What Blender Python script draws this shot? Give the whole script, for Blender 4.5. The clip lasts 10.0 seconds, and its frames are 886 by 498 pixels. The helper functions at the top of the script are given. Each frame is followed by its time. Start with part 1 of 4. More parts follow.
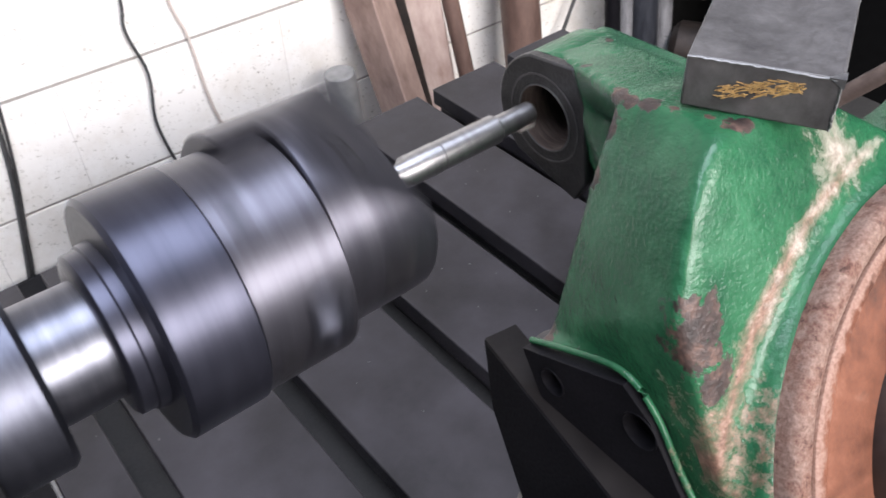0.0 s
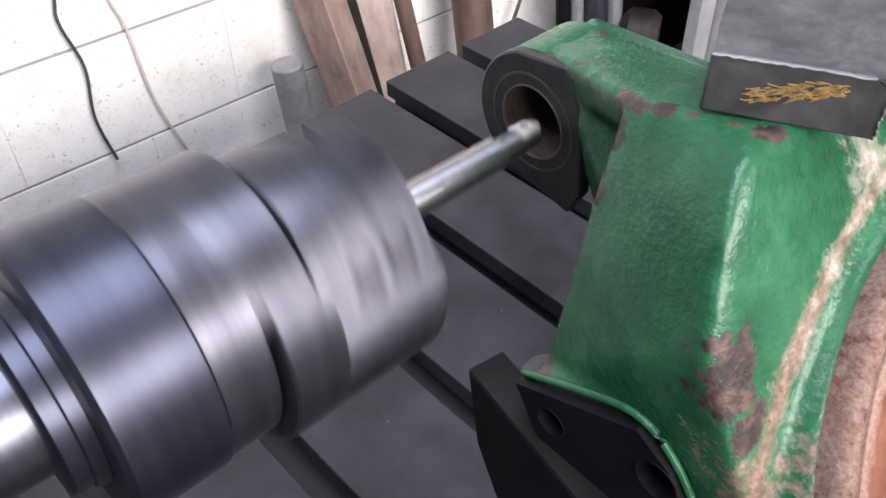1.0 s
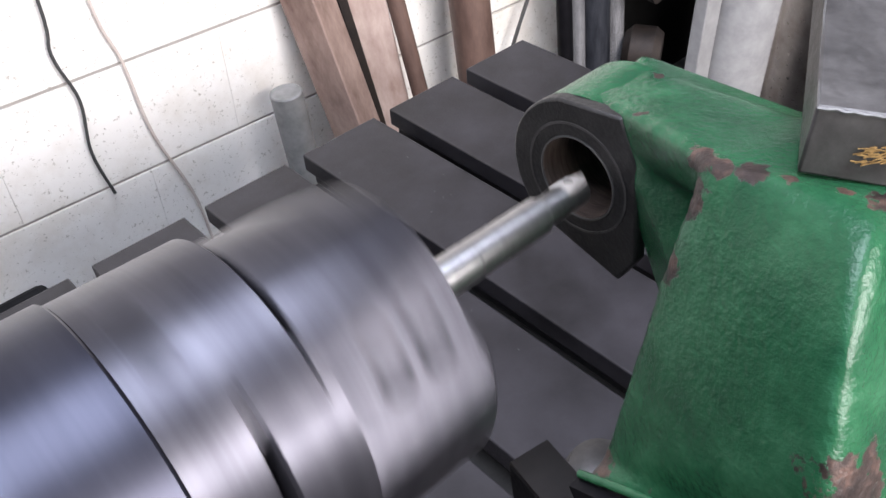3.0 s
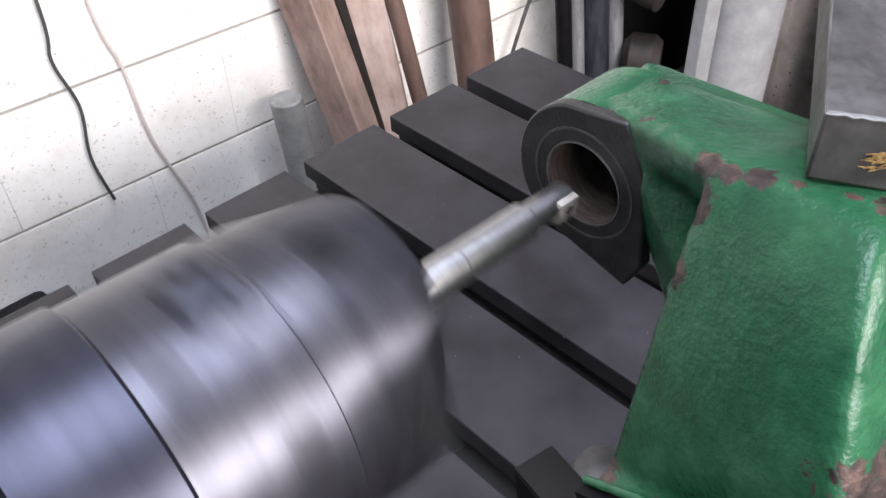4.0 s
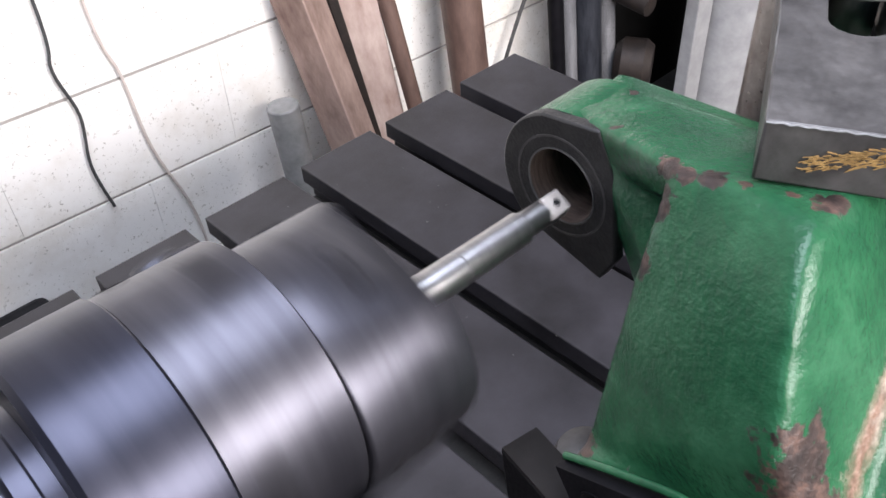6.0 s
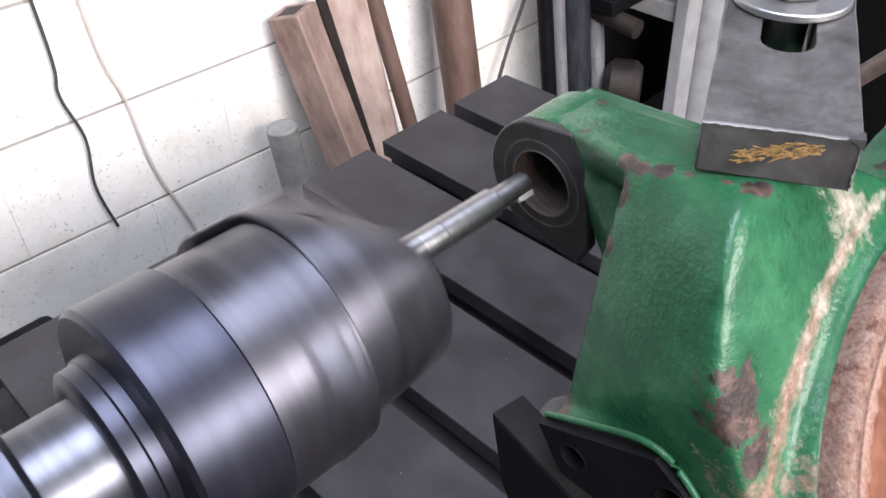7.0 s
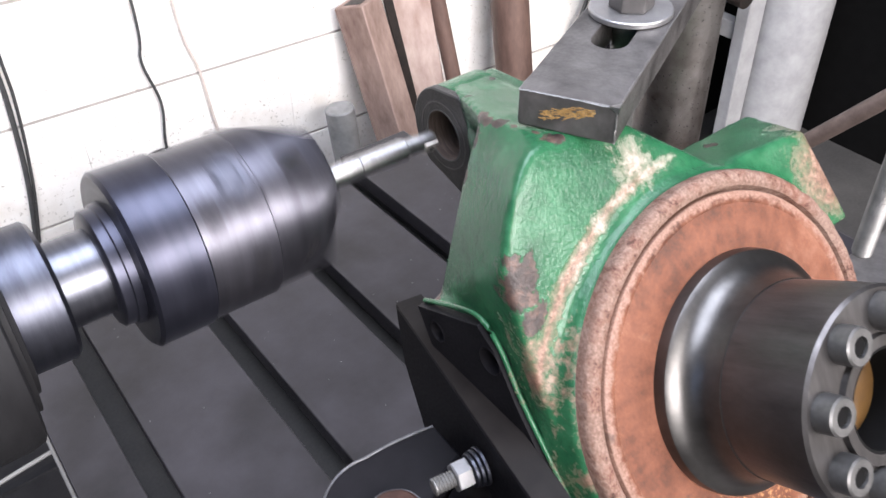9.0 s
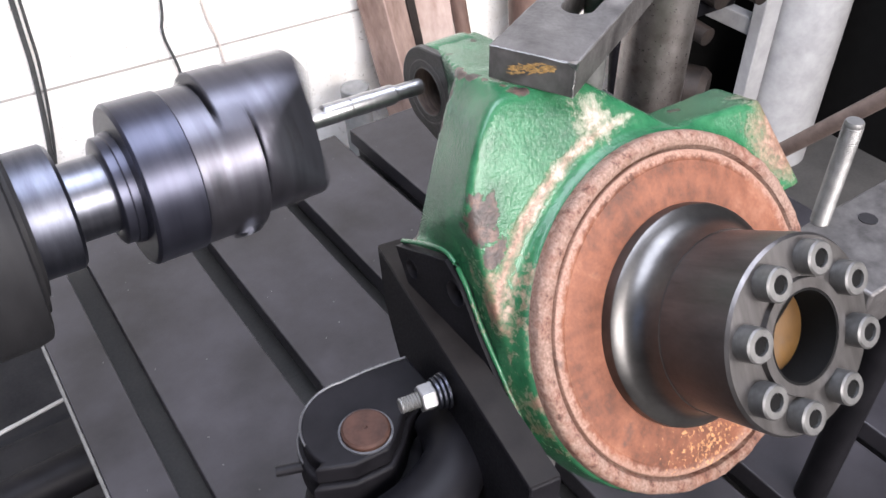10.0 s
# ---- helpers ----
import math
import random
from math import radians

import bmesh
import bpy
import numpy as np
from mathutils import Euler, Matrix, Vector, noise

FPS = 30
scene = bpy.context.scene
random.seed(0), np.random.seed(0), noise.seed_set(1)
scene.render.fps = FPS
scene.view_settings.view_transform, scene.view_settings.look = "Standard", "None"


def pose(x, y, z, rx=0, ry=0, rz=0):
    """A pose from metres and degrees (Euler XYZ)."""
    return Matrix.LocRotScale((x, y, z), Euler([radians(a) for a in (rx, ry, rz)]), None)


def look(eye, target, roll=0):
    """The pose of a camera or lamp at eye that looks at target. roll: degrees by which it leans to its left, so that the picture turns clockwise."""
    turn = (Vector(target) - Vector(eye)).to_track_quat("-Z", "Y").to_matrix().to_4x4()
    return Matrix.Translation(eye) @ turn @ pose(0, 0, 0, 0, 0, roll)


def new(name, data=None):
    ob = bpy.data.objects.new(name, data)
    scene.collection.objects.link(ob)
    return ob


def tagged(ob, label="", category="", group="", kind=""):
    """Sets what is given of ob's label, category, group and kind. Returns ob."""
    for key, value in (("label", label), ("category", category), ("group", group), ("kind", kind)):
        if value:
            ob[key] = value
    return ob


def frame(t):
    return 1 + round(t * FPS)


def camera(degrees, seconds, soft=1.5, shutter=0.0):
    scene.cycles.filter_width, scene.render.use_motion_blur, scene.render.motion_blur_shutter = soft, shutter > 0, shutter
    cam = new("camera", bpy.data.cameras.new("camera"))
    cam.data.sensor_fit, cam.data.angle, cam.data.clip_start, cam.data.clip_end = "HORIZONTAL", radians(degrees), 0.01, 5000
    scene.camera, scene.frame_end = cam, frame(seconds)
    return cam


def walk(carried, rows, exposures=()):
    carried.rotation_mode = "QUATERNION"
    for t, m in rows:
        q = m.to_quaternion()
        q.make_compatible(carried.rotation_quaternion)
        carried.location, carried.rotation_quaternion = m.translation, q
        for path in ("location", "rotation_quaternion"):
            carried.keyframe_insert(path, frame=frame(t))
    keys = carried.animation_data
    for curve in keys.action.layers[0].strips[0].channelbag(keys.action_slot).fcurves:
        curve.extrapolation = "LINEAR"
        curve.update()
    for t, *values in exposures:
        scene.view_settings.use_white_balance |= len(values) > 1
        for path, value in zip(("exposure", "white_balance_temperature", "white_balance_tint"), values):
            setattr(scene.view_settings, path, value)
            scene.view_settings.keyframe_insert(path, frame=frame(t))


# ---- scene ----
cam = camera(55.5, 10.0, shutter=0.4)
PATH = [
    (0, (-0.46, -0.832, 1.486), (0.401, 0.363, 0.133), -3.9),
    (0.5, (-0.452, -0.815, 1.477), (0.484, 0.304, 0.109), -1.9),
    (1, (-0.446, -0.798, 1.47), (0.492, 0.308, 0.092), -2.1),
    (1.5, (-0.442, -0.784, 1.469), (0.47, 0.332, 0.084), -4.7),
    (2, (-0.432, -0.773, 1.462), (0.477, 0.357, 0.085), -5.8),
    (2.5, (-0.426, -0.764, 1.457), (0.51, 0.367, 0.098), -4.5),
    (4, (-0.428, -0.76, 1.456), (0.539, 0.375, 0.123), -3.3),
    (4.5, (-0.43, -0.761, 1.457), (0.536, 0.376, 0.125), -3.6),
    (5, (-0.431, -0.765, 1.458), (0.534, 0.372, 0.125), -3.5),
    (5.5, (-0.433, -0.767, 1.462), (0.534, 0.367, 0.128), -3.7),
    (7, (-0.466, -0.805, 1.489), (0.544, 0.346, 0.203), -3.8),
    (7.5, (-0.48, -0.822, 1.497), (0.543, 0.329, 0.221), -4.5),
    (8, (-0.48, -0.855, 1.508), (0.507, 0.319, 0.224), -2.8),
    (8.5, (-0.477, -0.895, 1.521), (0.451, 0.325, 0.235), -2.2),
    (9, (-0.481, -0.935, 1.532), (0.405, 0.321, 0.252), -2.3),
    (9.5, (-0.485, -0.96, 1.536), (0.384, 0.302, 0.251), -1.3),
    (10, (-0.49, -0.983, 1.538), (0.356, 0.282, 0.241), -0.8),
]
walk(cam, [(t, look(eye, target, roll)) for t, eye, target, roll in PATH], [(0.0, 0.0), (5.7, 0.0), (7.2, 0.1), (8.5, 0.2), (10.0, 0.32)])

# ---- world and light ----
world = bpy.data.worlds.new("world")
scene.world = world
world.use_nodes = True
sky = world.node_tree.nodes.new("ShaderNodeTexSky")
sky.sky_type, sky.sun_disc = "NISHITA", False
sky.sun_elevation, sky.sun_rotation = radians(40), radians(200)
world.node_tree.links.new(sky.outputs[0], world.node_tree.nodes["Background"].inputs[0])
world.node_tree.nodes["Background"].inputs[1].default_value = 0.1


def area_lamp(name, m, width, height, watts, colour):
    lamp = bpy.data.lights.new(name, "AREA")
    lamp.shape, lamp.size, lamp.size_y, lamp.energy, lamp.color = "RECTANGLE", width, height, watts, colour
    ob = new(name, lamp)
    ob.matrix_world = m
    return ob


area_lamp("daylight_front_window", look((-0.1, -3.38, 2.4), (0.1, 0.4, 0.8)), 3.4, 1.2, 325, (1.0, 0.935, 0.935))
area_lamp("daylight_window", look((-3.4, -0.6, 2.2), (-0.2, -0.3, 1.0)), 1.8, 1.2, 15, (0.42, 0.57, 1.0))
area_lamp("daylight_skylight", look((-0.35, -0.7, 3.19), (-0.35, -0.7, 0.0)), 2.2, 1.2, 118, (0.8, 0.84, 1.0))


# ---- materials ----
def nodes_of(name):
    m = bpy.data.materials.new(name)
    m.use_nodes = True
    t = m.node_tree
    return m, t.nodes, t.links, t.nodes["Principled BSDF"]


def noise_tex(nd, ln, scale, detail=6, rough=0.6, coord="Object", stretch=(1, 1, 1)):
    c = nd.new("ShaderNodeTexCoord")
    mp = nd.new("ShaderNodeMapping")
    mp.inputs["Scale"].default_value = stretch
    ln.new(c.outputs[coord], mp.inputs[0])
    n = nd.new("ShaderNodeTexNoise")
    n.inputs["Scale"].default_value, n.inputs["Detail"].default_value, n.inputs["Roughness"].default_value = scale, detail, rough
    ln.new(mp.outputs[0], n.inputs["Vector"])
    return n.outputs["Fac"]


def ramp(nd, ln, fac, stops):
    r = nd.new("ShaderNodeValToRGB")
    e = r.color_ramp.elements
    while len(e) < len(stops):
        e.new(0.5)
    for k, (p, c) in zip(e, stops):
        k.position, k.color = p, (*c, 1)
    ln.new(fac, r.inputs[0])
    return r.outputs[0]


def mix(nd, ln, fac, a, b):
    m = nd.new("ShaderNodeMix")
    m.data_type = "RGBA"
    ln.new(fac, m.inputs["Factor"])
    for sock, v in ((m.inputs[6], a), (m.inputs[7], b)):
        if isinstance(v, tuple):
            sock.default_value = (*v, 1)
        else:
            ln.new(v, sock)
    return m.outputs[2]


def bump(nd, ln, bsdf, fac, strength, dist):
    b = nd.new("ShaderNodeBump")
    b.inputs["Strength"].default_value, b.inputs["Distance"].default_value = strength, dist
    ln.new(fac, b.inputs["Height"])
    ln.new(b.outputs[0], bsdf.inputs["Normal"])


def surface(name, dark, light, scale, rough=(0.4, 0.6), metal=0.0, fine=300, bumps=(0.2, 0.0005), stretch=(1, 1, 1), spec=0.5):
    """A worn surface: two colours in large stains, fine grain in the relief and the gloss."""
    m, nd, ln, bsdf = nodes_of(name)
    big = noise_tex(nd, ln, scale, 8, 0.65, stretch=stretch)
    ln.new(ramp(nd, ln, big, [(0.3, dark), (0.72, light)]), bsdf.inputs["Base Color"])
    small = noise_tex(nd, ln, fine, 4, 0.6, stretch=stretch)
    ln.new(ramp(nd, ln, small, [(0.25, (rough[0],) * 3), (0.75, (rough[1],) * 3)]), bsdf.inputs["Roughness"])
    bsdf.inputs["Metallic"].default_value = metal
    bsdf.inputs["Specular IOR Level"].default_value = spec
    bump(nd, ln, bsdf, small, *bumps)
    return m


STEEL = surface("turned_steel", (0.045, 0.048, 0.062), (0.088, 0.092, 0.112), 30, (0.36, 0.48), 1.0, 500, (0.05, 0.0002), (6, 1, 1))
BARSTEEL = surface("brushed_bar_steel", (0.27, 0.27, 0.275), (0.41, 0.41, 0.415), 40, (0.28, 0.4), 1.0, 700, (0.06, 0.0002), (6, 1, 1))
SEALSTEEL = surface("polished_shoulder", (0.06, 0.058, 0.056), (0.12, 0.116, 0.112), 40, (0.3, 0.4), 0.95, 600, (0.06, 0.0002))
HUBSTEEL = surface("oiled_hub_steel", (0.05, 0.047, 0.046), (0.105, 0.1, 0.098), 25, (0.3, 0.45), 0.85, 500, (0.08, 0.0002), (1, 6, 1))
SCREWSTEEL = surface("grey_screw_steel", (0.075, 0.074, 0.072), (0.15, 0.148, 0.145), 150, (0.36, 0.5), 0.75, 600, (0.1, 0.0002))
BRIGHT = surface("ground_steel", (0.075, 0.078, 0.094), (0.13, 0.134, 0.156), 40, (0.32, 0.42), 1.0, 700, (0.04, 0.0002), (6, 1, 1))
HEADSTEEL = surface("oiled_head_steel", (0.042, 0.042, 0.052), (0.088, 0.087, 0.102), 34, (0.3, 0.46), 0.9, 420, (0.05, 0.0002), (5, 1, 1))
# Bluer and darker than the head steel.
PLATESTEEL = surface("bluish_plate_steel", (0.02, 0.021, 0.031), (0.048, 0.05, 0.068), 26, (0.3, 0.42), 0.85, 420, (0.05, 0.0002), (5, 1, 1))
DARKSTEEL = surface("black_oxide_steel", (0.003, 0.0029, 0.0036), (0.008, 0.0076, 0.0092), 40, (0.4, 0.6), 0.0, 600, (0.2, 0.0003), spec=0.08)
CHROME = surface("polished_round_bar", (0.2, 0.2, 0.21), (0.42, 0.42, 0.43), 12, (0.22, 0.34), 0.55, 400, (0.05, 0.0002), (6, 6, 1))
RISERSTEEL = surface("rust_spotted_steel", (0.09, 0.07, 0.06), (0.34, 0.325, 0.31), 24, (0.24, 0.4), 0.9, 420, (0.1, 0.0002))
STUDSTEEL = surface("dull_stud_steel", (0.085, 0.085, 0.083), (0.17, 0.168, 0.165), 90, (0.4, 0.55), 0.6, 600, (0.15, 0.0002))
QUILL = surface("oiled_quill_steel", (0.007, 0.007, 0.0078), (0.014, 0.014, 0.0152), 20, (0.5, 0.62), 0.0, 400, (0.06, 0.0002), (5, 1, 1), spec=0.1)
TABLEIRON = surface("table_cast_iron", (0.006, 0.0056, 0.0067), (0.027, 0.0255, 0.0305), 11, (0.3, 0.55), 0.0, 500, (0.14, 0.0003), spec=0.3)
SLOTIRON = surface("slot_dark_iron", (0.005, 0.005, 0.0055), (0.012, 0.012, 0.012), 30, (0.6, 0.8), 0.1, 300)
BOSS = surface("machined_boss", (0.009, 0.0088, 0.0088), (0.028, 0.0265, 0.026), 110, (0.34, 0.6), 0.3, 800, (0.5, 0.0005))
BORESTEEL = surface("cut_bore", (0.07, 0.054, 0.048), (0.2, 0.155, 0.135), 90, (0.35, 0.55), 0.7, 700, (0.3, 0.0003), (8, 1, 1))
CLAMPSTEEL = surface("clamp_steel", (0.032, 0.03, 0.03), (0.115, 0.11, 0.108), 60, (0.35, 0.55), 0.5, 500, (0.2, 0.0003))
WORNEDGE = surface("worn_black_edge", (0.03, 0.03, 0.034), (0.085, 0.085, 0.09), 200, (0.35, 0.5), 0.5, 600, (0.1, 0.0002))
RUSTPIN = surface("rusty_pin", (0.016, 0.008, 0.006), (0.042, 0.02, 0.0145), 120, (0.5, 0.75), 0.0, 600, (0.3, 0.0003), spec=0.15)
DARKRUST = surface("dark_rusty_stock", (0.01, 0.008, 0.0075), (0.034, 0.024, 0.019), 20, (0.5, 0.75), 0.3, 260)
LEVER = surface("brown_lever", (0.08, 0.058, 0.05), (0.17, 0.13, 0.115), 30, (0.4, 0.6), 0.3)
RUSTY = surface("rusty_bar", (0.12, 0.07, 0.054), (0.41, 0.3, 0.25), 16, (0.6, 0.85), 0.1, 260, (0.3, 0.0008), (1, 1, 0.35))
PALEBIT = surface("pale_carbide", (0.27, 0.25, 0.235), (0.4, 0.375, 0.35), 200, (0.35, 0.5), 0.2, 600, (0.1, 0.0002))
EDGEBROWN = surface("brown_lit_edge", (0.005, 0.0042, 0.004), (0.012, 0.0103, 0.0096), 60, (0.36, 0.5), 0.0, 500, (0.2, 0.0003), spec=0.12)
PALERUST = surface("pale_rusted_plate", (0.24, 0.15, 0.12), (0.56, 0.45, 0.4), 14, (0.6, 0.85), 0.0, 260, (0.3, 0.0008), (1, 1, 0.4))
BROWNPIPE = surface("brown_oxide_pipe", (0.06, 0.035, 0.028), (0.19, 0.12, 0.095), 18, (0.45, 0.65), 0.1, 260, (0.3, 0.0006), (1, 1, 0.3))
BLUEDBAR = surface("blue_grey_round_bar", (0.03, 0.033, 0.042), (0.08, 0.085, 0.1), 14, (0.25, 0.4), 0.6, 300, (0.05, 0.0002), (5, 5, 1))
GALV = surface("weathered_grey_pipe", (0.17, 0.17, 0.165), (0.3, 0.295, 0.285), 25, (0.5, 0.7), 0.1, 300)

WHITEPAINT = surface("white_metal_paint", (0.25, 0.25, 0.255), (0.38, 0.38, 0.38), 18, (0.35, 0.5), 0.0, 300, (0.1, 0.0003))
# Dull black: machine castings, and discs painted as shaded holes.
BLACKISH = surface("dull_black", (0.005, 0.005, 0.0062), (0.015, 0.0145, 0.0155), 12, (0.6, 0.8), 0.0, 200, spec=0.15)
# Near-black colour that paints deep shade: hole insides, far wall, dark corner.
VOID = surface("shade_black", (0.002, 0.002, 0.002), (0.004, 0.004, 0.004), 30, (0.8, 0.9), 0.0, 200, spec=0.1)
CONCRETE = surface("floor_concrete", (0.03, 0.029, 0.028), (0.07, 0.067, 0.063), 5, (0.6, 0.85), 0.0, 120, (0.3, 0.001))
CABLE = surface("cable_jacket", (0.03, 0.03, 0.03), (0.06, 0.06, 0.058), 60, (0.5, 0.7))
PALECABLE = surface("pale_cable_jacket", (0.5, 0.43, 0.38), (0.62, 0.55, 0.5), 60, (0.5, 0.7))
ZINC = surface("zinc_plate", (0.22, 0.22, 0.225), (0.38, 0.38, 0.39), 60, (0.3, 0.45), 0.85, 500, (0.08, 0.0002))
CHALK = surface("ochre_marker", (0.09, 0.05, 0.014), (0.4, 0.25, 0.09), 420, (0.6, 0.8))
AMBER = surface("amber_grease_plug", (0.045, 0.022, 0.006), (0.1, 0.052, 0.014), 40, (0.3, 0.5))
PLASTER = surface("far_room_paint", (0.1, 0.1, 0.1), (0.16, 0.16, 0.16), 3, (0.7, 0.9))


def block_paint():
    m, nd, ln, bsdf = nodes_of("painted_block")
    stain = noise_tex(nd, ln, 7, 8, 0.7)
    pits = noise_tex(nd, ln, 130, 5, 0.7)
    base = ramp(nd, ln, stain, [(0.28, (0.68, 0.64, 0.57)), (0.55, (0.82, 0.8, 0.755))])
    mask = ramp(nd, ln, pits, [(0.32, (1, 1, 1)), (0.4, (0, 0, 0))])
    ln.new(mix(nd, ln, mask, base, (0.4, 0.37, 0.31)), bsdf.inputs["Base Color"])
    bsdf.inputs["Roughness"].default_value = 0.8
    bump(nd, ln, bsdf, pits, 0.6, 0.002)
    return m


BLOCK = block_paint()
MORTAR = surface("painted_mortar", (0.3, 0.285, 0.265), (0.42, 0.4, 0.37), 20, (0.8, 0.9), 0.0, 200, (0.3, 0.001))


def math_node(nd, ln, op, a, b=0.0):
    n = nd.new("ShaderNodeMath")
    n.operation = op
    for sock, v in zip(n.inputs, (a, b)):
        if isinstance(v, (int, float)):
            sock.default_value = v
        else:
            ln.new(v, sock)
    return n.outputs[0]


def near_spot(nd, ln, place, centre, size, wobble):
    """1 at the centre of a chip and below 0 away from it, with an uneven outline."""
    d = nd.new("ShaderNodeVectorMath")
    d.operation = "DISTANCE"
    ln.new(place, d.inputs[0])
    d.inputs[1].default_value = centre
    f = math_node(nd, ln, "SUBTRACT", 1.0, math_node(nd, ln, "DIVIDE", d.outputs["Value"], size))
    return math_node(nd, ln, "ADD", f, wobble)


def green_paint():
    m, nd, ln, bsdf = nodes_of("chipped_green_paint")
    c = nd.new("ShaderNodeTexCoord")
    place = c.outputs["Object"]
    tone = noise_tex(nd, ln, 45, 9, 0.75)
    green = ramp(nd, ln, tone, [(0.3, (0.007, 0.042, 0.0195)), (0.5, (0.0135, 0.07, 0.0305)), (0.72, (0.031, 0.112, 0.054))])
    big = noise_tex(nd, ln, 30, 8, 0.7)
    fine = noise_tex(nd, ln, 170, 5, 0.7)
    mid = noise_tex(nd, ln, 95, 7, 0.75)
    wob = math_node(nd, ln, "MULTIPLY", math_node(nd, ln, "SUBTRACT", mid, 0.5), 3.3)
    # bare brown chips
    chips = None
    for centre, size in (((-0.092, 0.0145, 0.081), 0.0135), ((-0.0885, 0.0145, 0.067), 0.009), ((-0.061, 0.052, 0.150), 0.0075), ((-0.0637, 0.0528, 0.1446), 0.006), ((-0.0655, 0.0545, 0.141), 0.007), ((-0.0705, 0.061, 0.129), 0.006), ((-0.0905, 0.0143, 0.089), 0.0125),
                         ((-0.071, 0.062, 0.127), 0.006), ((-0.045, 0.078, 0.156), 0.003), ((-0.06, 0.045, 0.147), 0.004), ((-0.0588, 0.039, 0.1448), 0.005), ((-0.0575, 0.031, 0.142), 0.003), ((-0.0555, 0.021, 0.137), 0.0035), ((-0.05, 0.0145, 0.1335), 0.004), ((-0.054, 0.0145, 0.133), 0.007), ((-0.079, 0.02, 0.106), 0.004),
                         ((-0.088, 0.093, 0.07), 0.009), ((-0.086, 0.07, 0.07), 0.006), ((-0.02, 0.09, 0.160), 0.003), ((0.06, 0.04, 0.093), 0.006), ((0.04, 0.05, 0.094), 0.006)):
        k = near_spot(nd, ln, place, centre, size, wob)
        chips = k if chips is None else math_node(nd, ln, "MAXIMUM", chips, k)
    chips = math_node(nd, ln, "MAXIMUM", chips, math_node(nd, ln, "MULTIPLY", math_node(nd, ln, "SUBTRACT", mid, 0.7), 9.0))
    # the band round the flange: bare primer, rust and scraps of paint
    xyz = nd.new("ShaderNodeSeparateXYZ")
    ln.new(place, xyz.inputs[0])
    r = math_node(nd, ln, "SQRT", math_node(nd, ln, "ADD", math_node(nd, ln, "POWER", xyz.outputs["X"], 2.0), math_node(nd, ln, "POWER", xyz.outputs["Z"], 2.0)))
    speck = noise_tex(nd, ln, 330, 6, 0.75)
    band = math_node(nd, ln, "SUBTRACT", 1.0, math_node(nd, ln, "DIVIDE", math_node(nd, ln, "ABSOLUTE", math_node(nd, ln, "SUBTRACT", r, 0.1035)), 0.0068))
    band = math_node(nd, ln, "SUBTRACT", band, math_node(nd, ln, "MULTIPLY", math_node(nd, ln, "GREATER_THAN", xyz.outputs["Y"], 0.026), 4.0))
    grit = math_node(nd, ln, "ADD", math_node(nd, ln, "MULTIPLY", wob, 0.75), math_node(nd, ln, "MULTIPLY", math_node(nd, ln, "SUBTRACT", speck, 0.5), 0.9))
    patch = near_spot(nd, ln, place, (-0.018, 0.012, 0.109), 0.019, math_node(nd, ln, "MULTIPLY", grit, 0.8))
    corner = math_node(nd, ln, "MULTIPLY", near_spot(nd, ln, place, (0.108, 0.014, 0.064), 0.042, math_node(nd, ln, "MULTIPLY", grit, 0.5)), 1.6)
    lower = near_spot(nd, ln, place, (-0.094, 0.01, 0.045), 0.045, math_node(nd, ln, "MULTIPLY", grit, 1.5))
    below = near_spot(nd, ln, place, (-0.1, 0.012, -0.012), 0.05, math_node(nd, ln, "MULTIPLY", grit, 1.7))
    lower = math_node(nd, ln, "MAXIMUM", lower, math_node(nd, ln, "SUBTRACT", below, 0.1))
    fade = math_node(nd, ln, "MULTIPLY", math_node(nd, ln, "MAXIMUM", math_node(nd, ln, "ADD", xyz.outputs["X"], 0.01), 0.0), 40.0)
    band = math_node(nd, ln, "ADD", math_node(nd, ln, "MULTIPLY", band, 1.1), math_node(nd, ln, "ADD", math_node(nd, ln, "MULTIPLY", grit, 0.75), math_node(nd, ln, "MULTIPLY", math_node(nd, ln, "SUBTRACT", big, 0.5), 1.2)))
    band = math_node(nd, ln, "SUBTRACT", band, fade)
    band = math_node(nd, ln, "MAXIMUM", band, math_node(nd, ln, "MAXIMUM", math_node(nd, ln, "MAXIMUM", patch, corner), math_node(nd, ln, "SUBTRACT", lower, 0.25)))
    rust = ramp(nd, ln, fine, [(0.36, (0.014, 0.01, 0.009)), (0.52, (0.034, 0.023, 0.02)), (0.68, (0.095, 0.056, 0.043))])
    # cream primer high up, brown rust lower down
    high = math_node(nd, ln, "ADD", math_node(nd, ln, "MULTIPLY", math_node(nd, ln, "SUBTRACT", xyz.outputs["Z"], 0.07), 12.0), math_node(nd, ln, "MULTIPLY", math_node(nd, ln, "SUBTRACT", mid, 0.5), 2.2))
    pale = ramp(nd, ln, speck, [(0.3, (0.15, 0.11, 0.088)), (0.48, (0.24, 0.205, 0.17)), (0.7, (0.34, 0.31, 0.265))])
    brown = ramp(nd, ln, speck, [(0.34, (0.07, 0.036, 0.027)), (0.5, (0.15, 0.085, 0.062)), (0.68, (0.27, 0.18, 0.14))])
    scraped = mix(nd, ln, ramp(nd, ln, high, [(0.15, (0, 0, 0)), (0.5, (1, 1, 1))]), brown, pale)
    col = mix(nd, ln, ramp(nd, ln, band, [(0.28, (0, 0, 0)), (0.7, (0.6, 0.6, 0.6)), (1.0, (0.95, 0.95, 0.95))]), green, scraped)
    chip_mask = ramp(nd, ln, chips, [(0.36, (0, 0, 0)), (0.42, (1, 1, 1))])
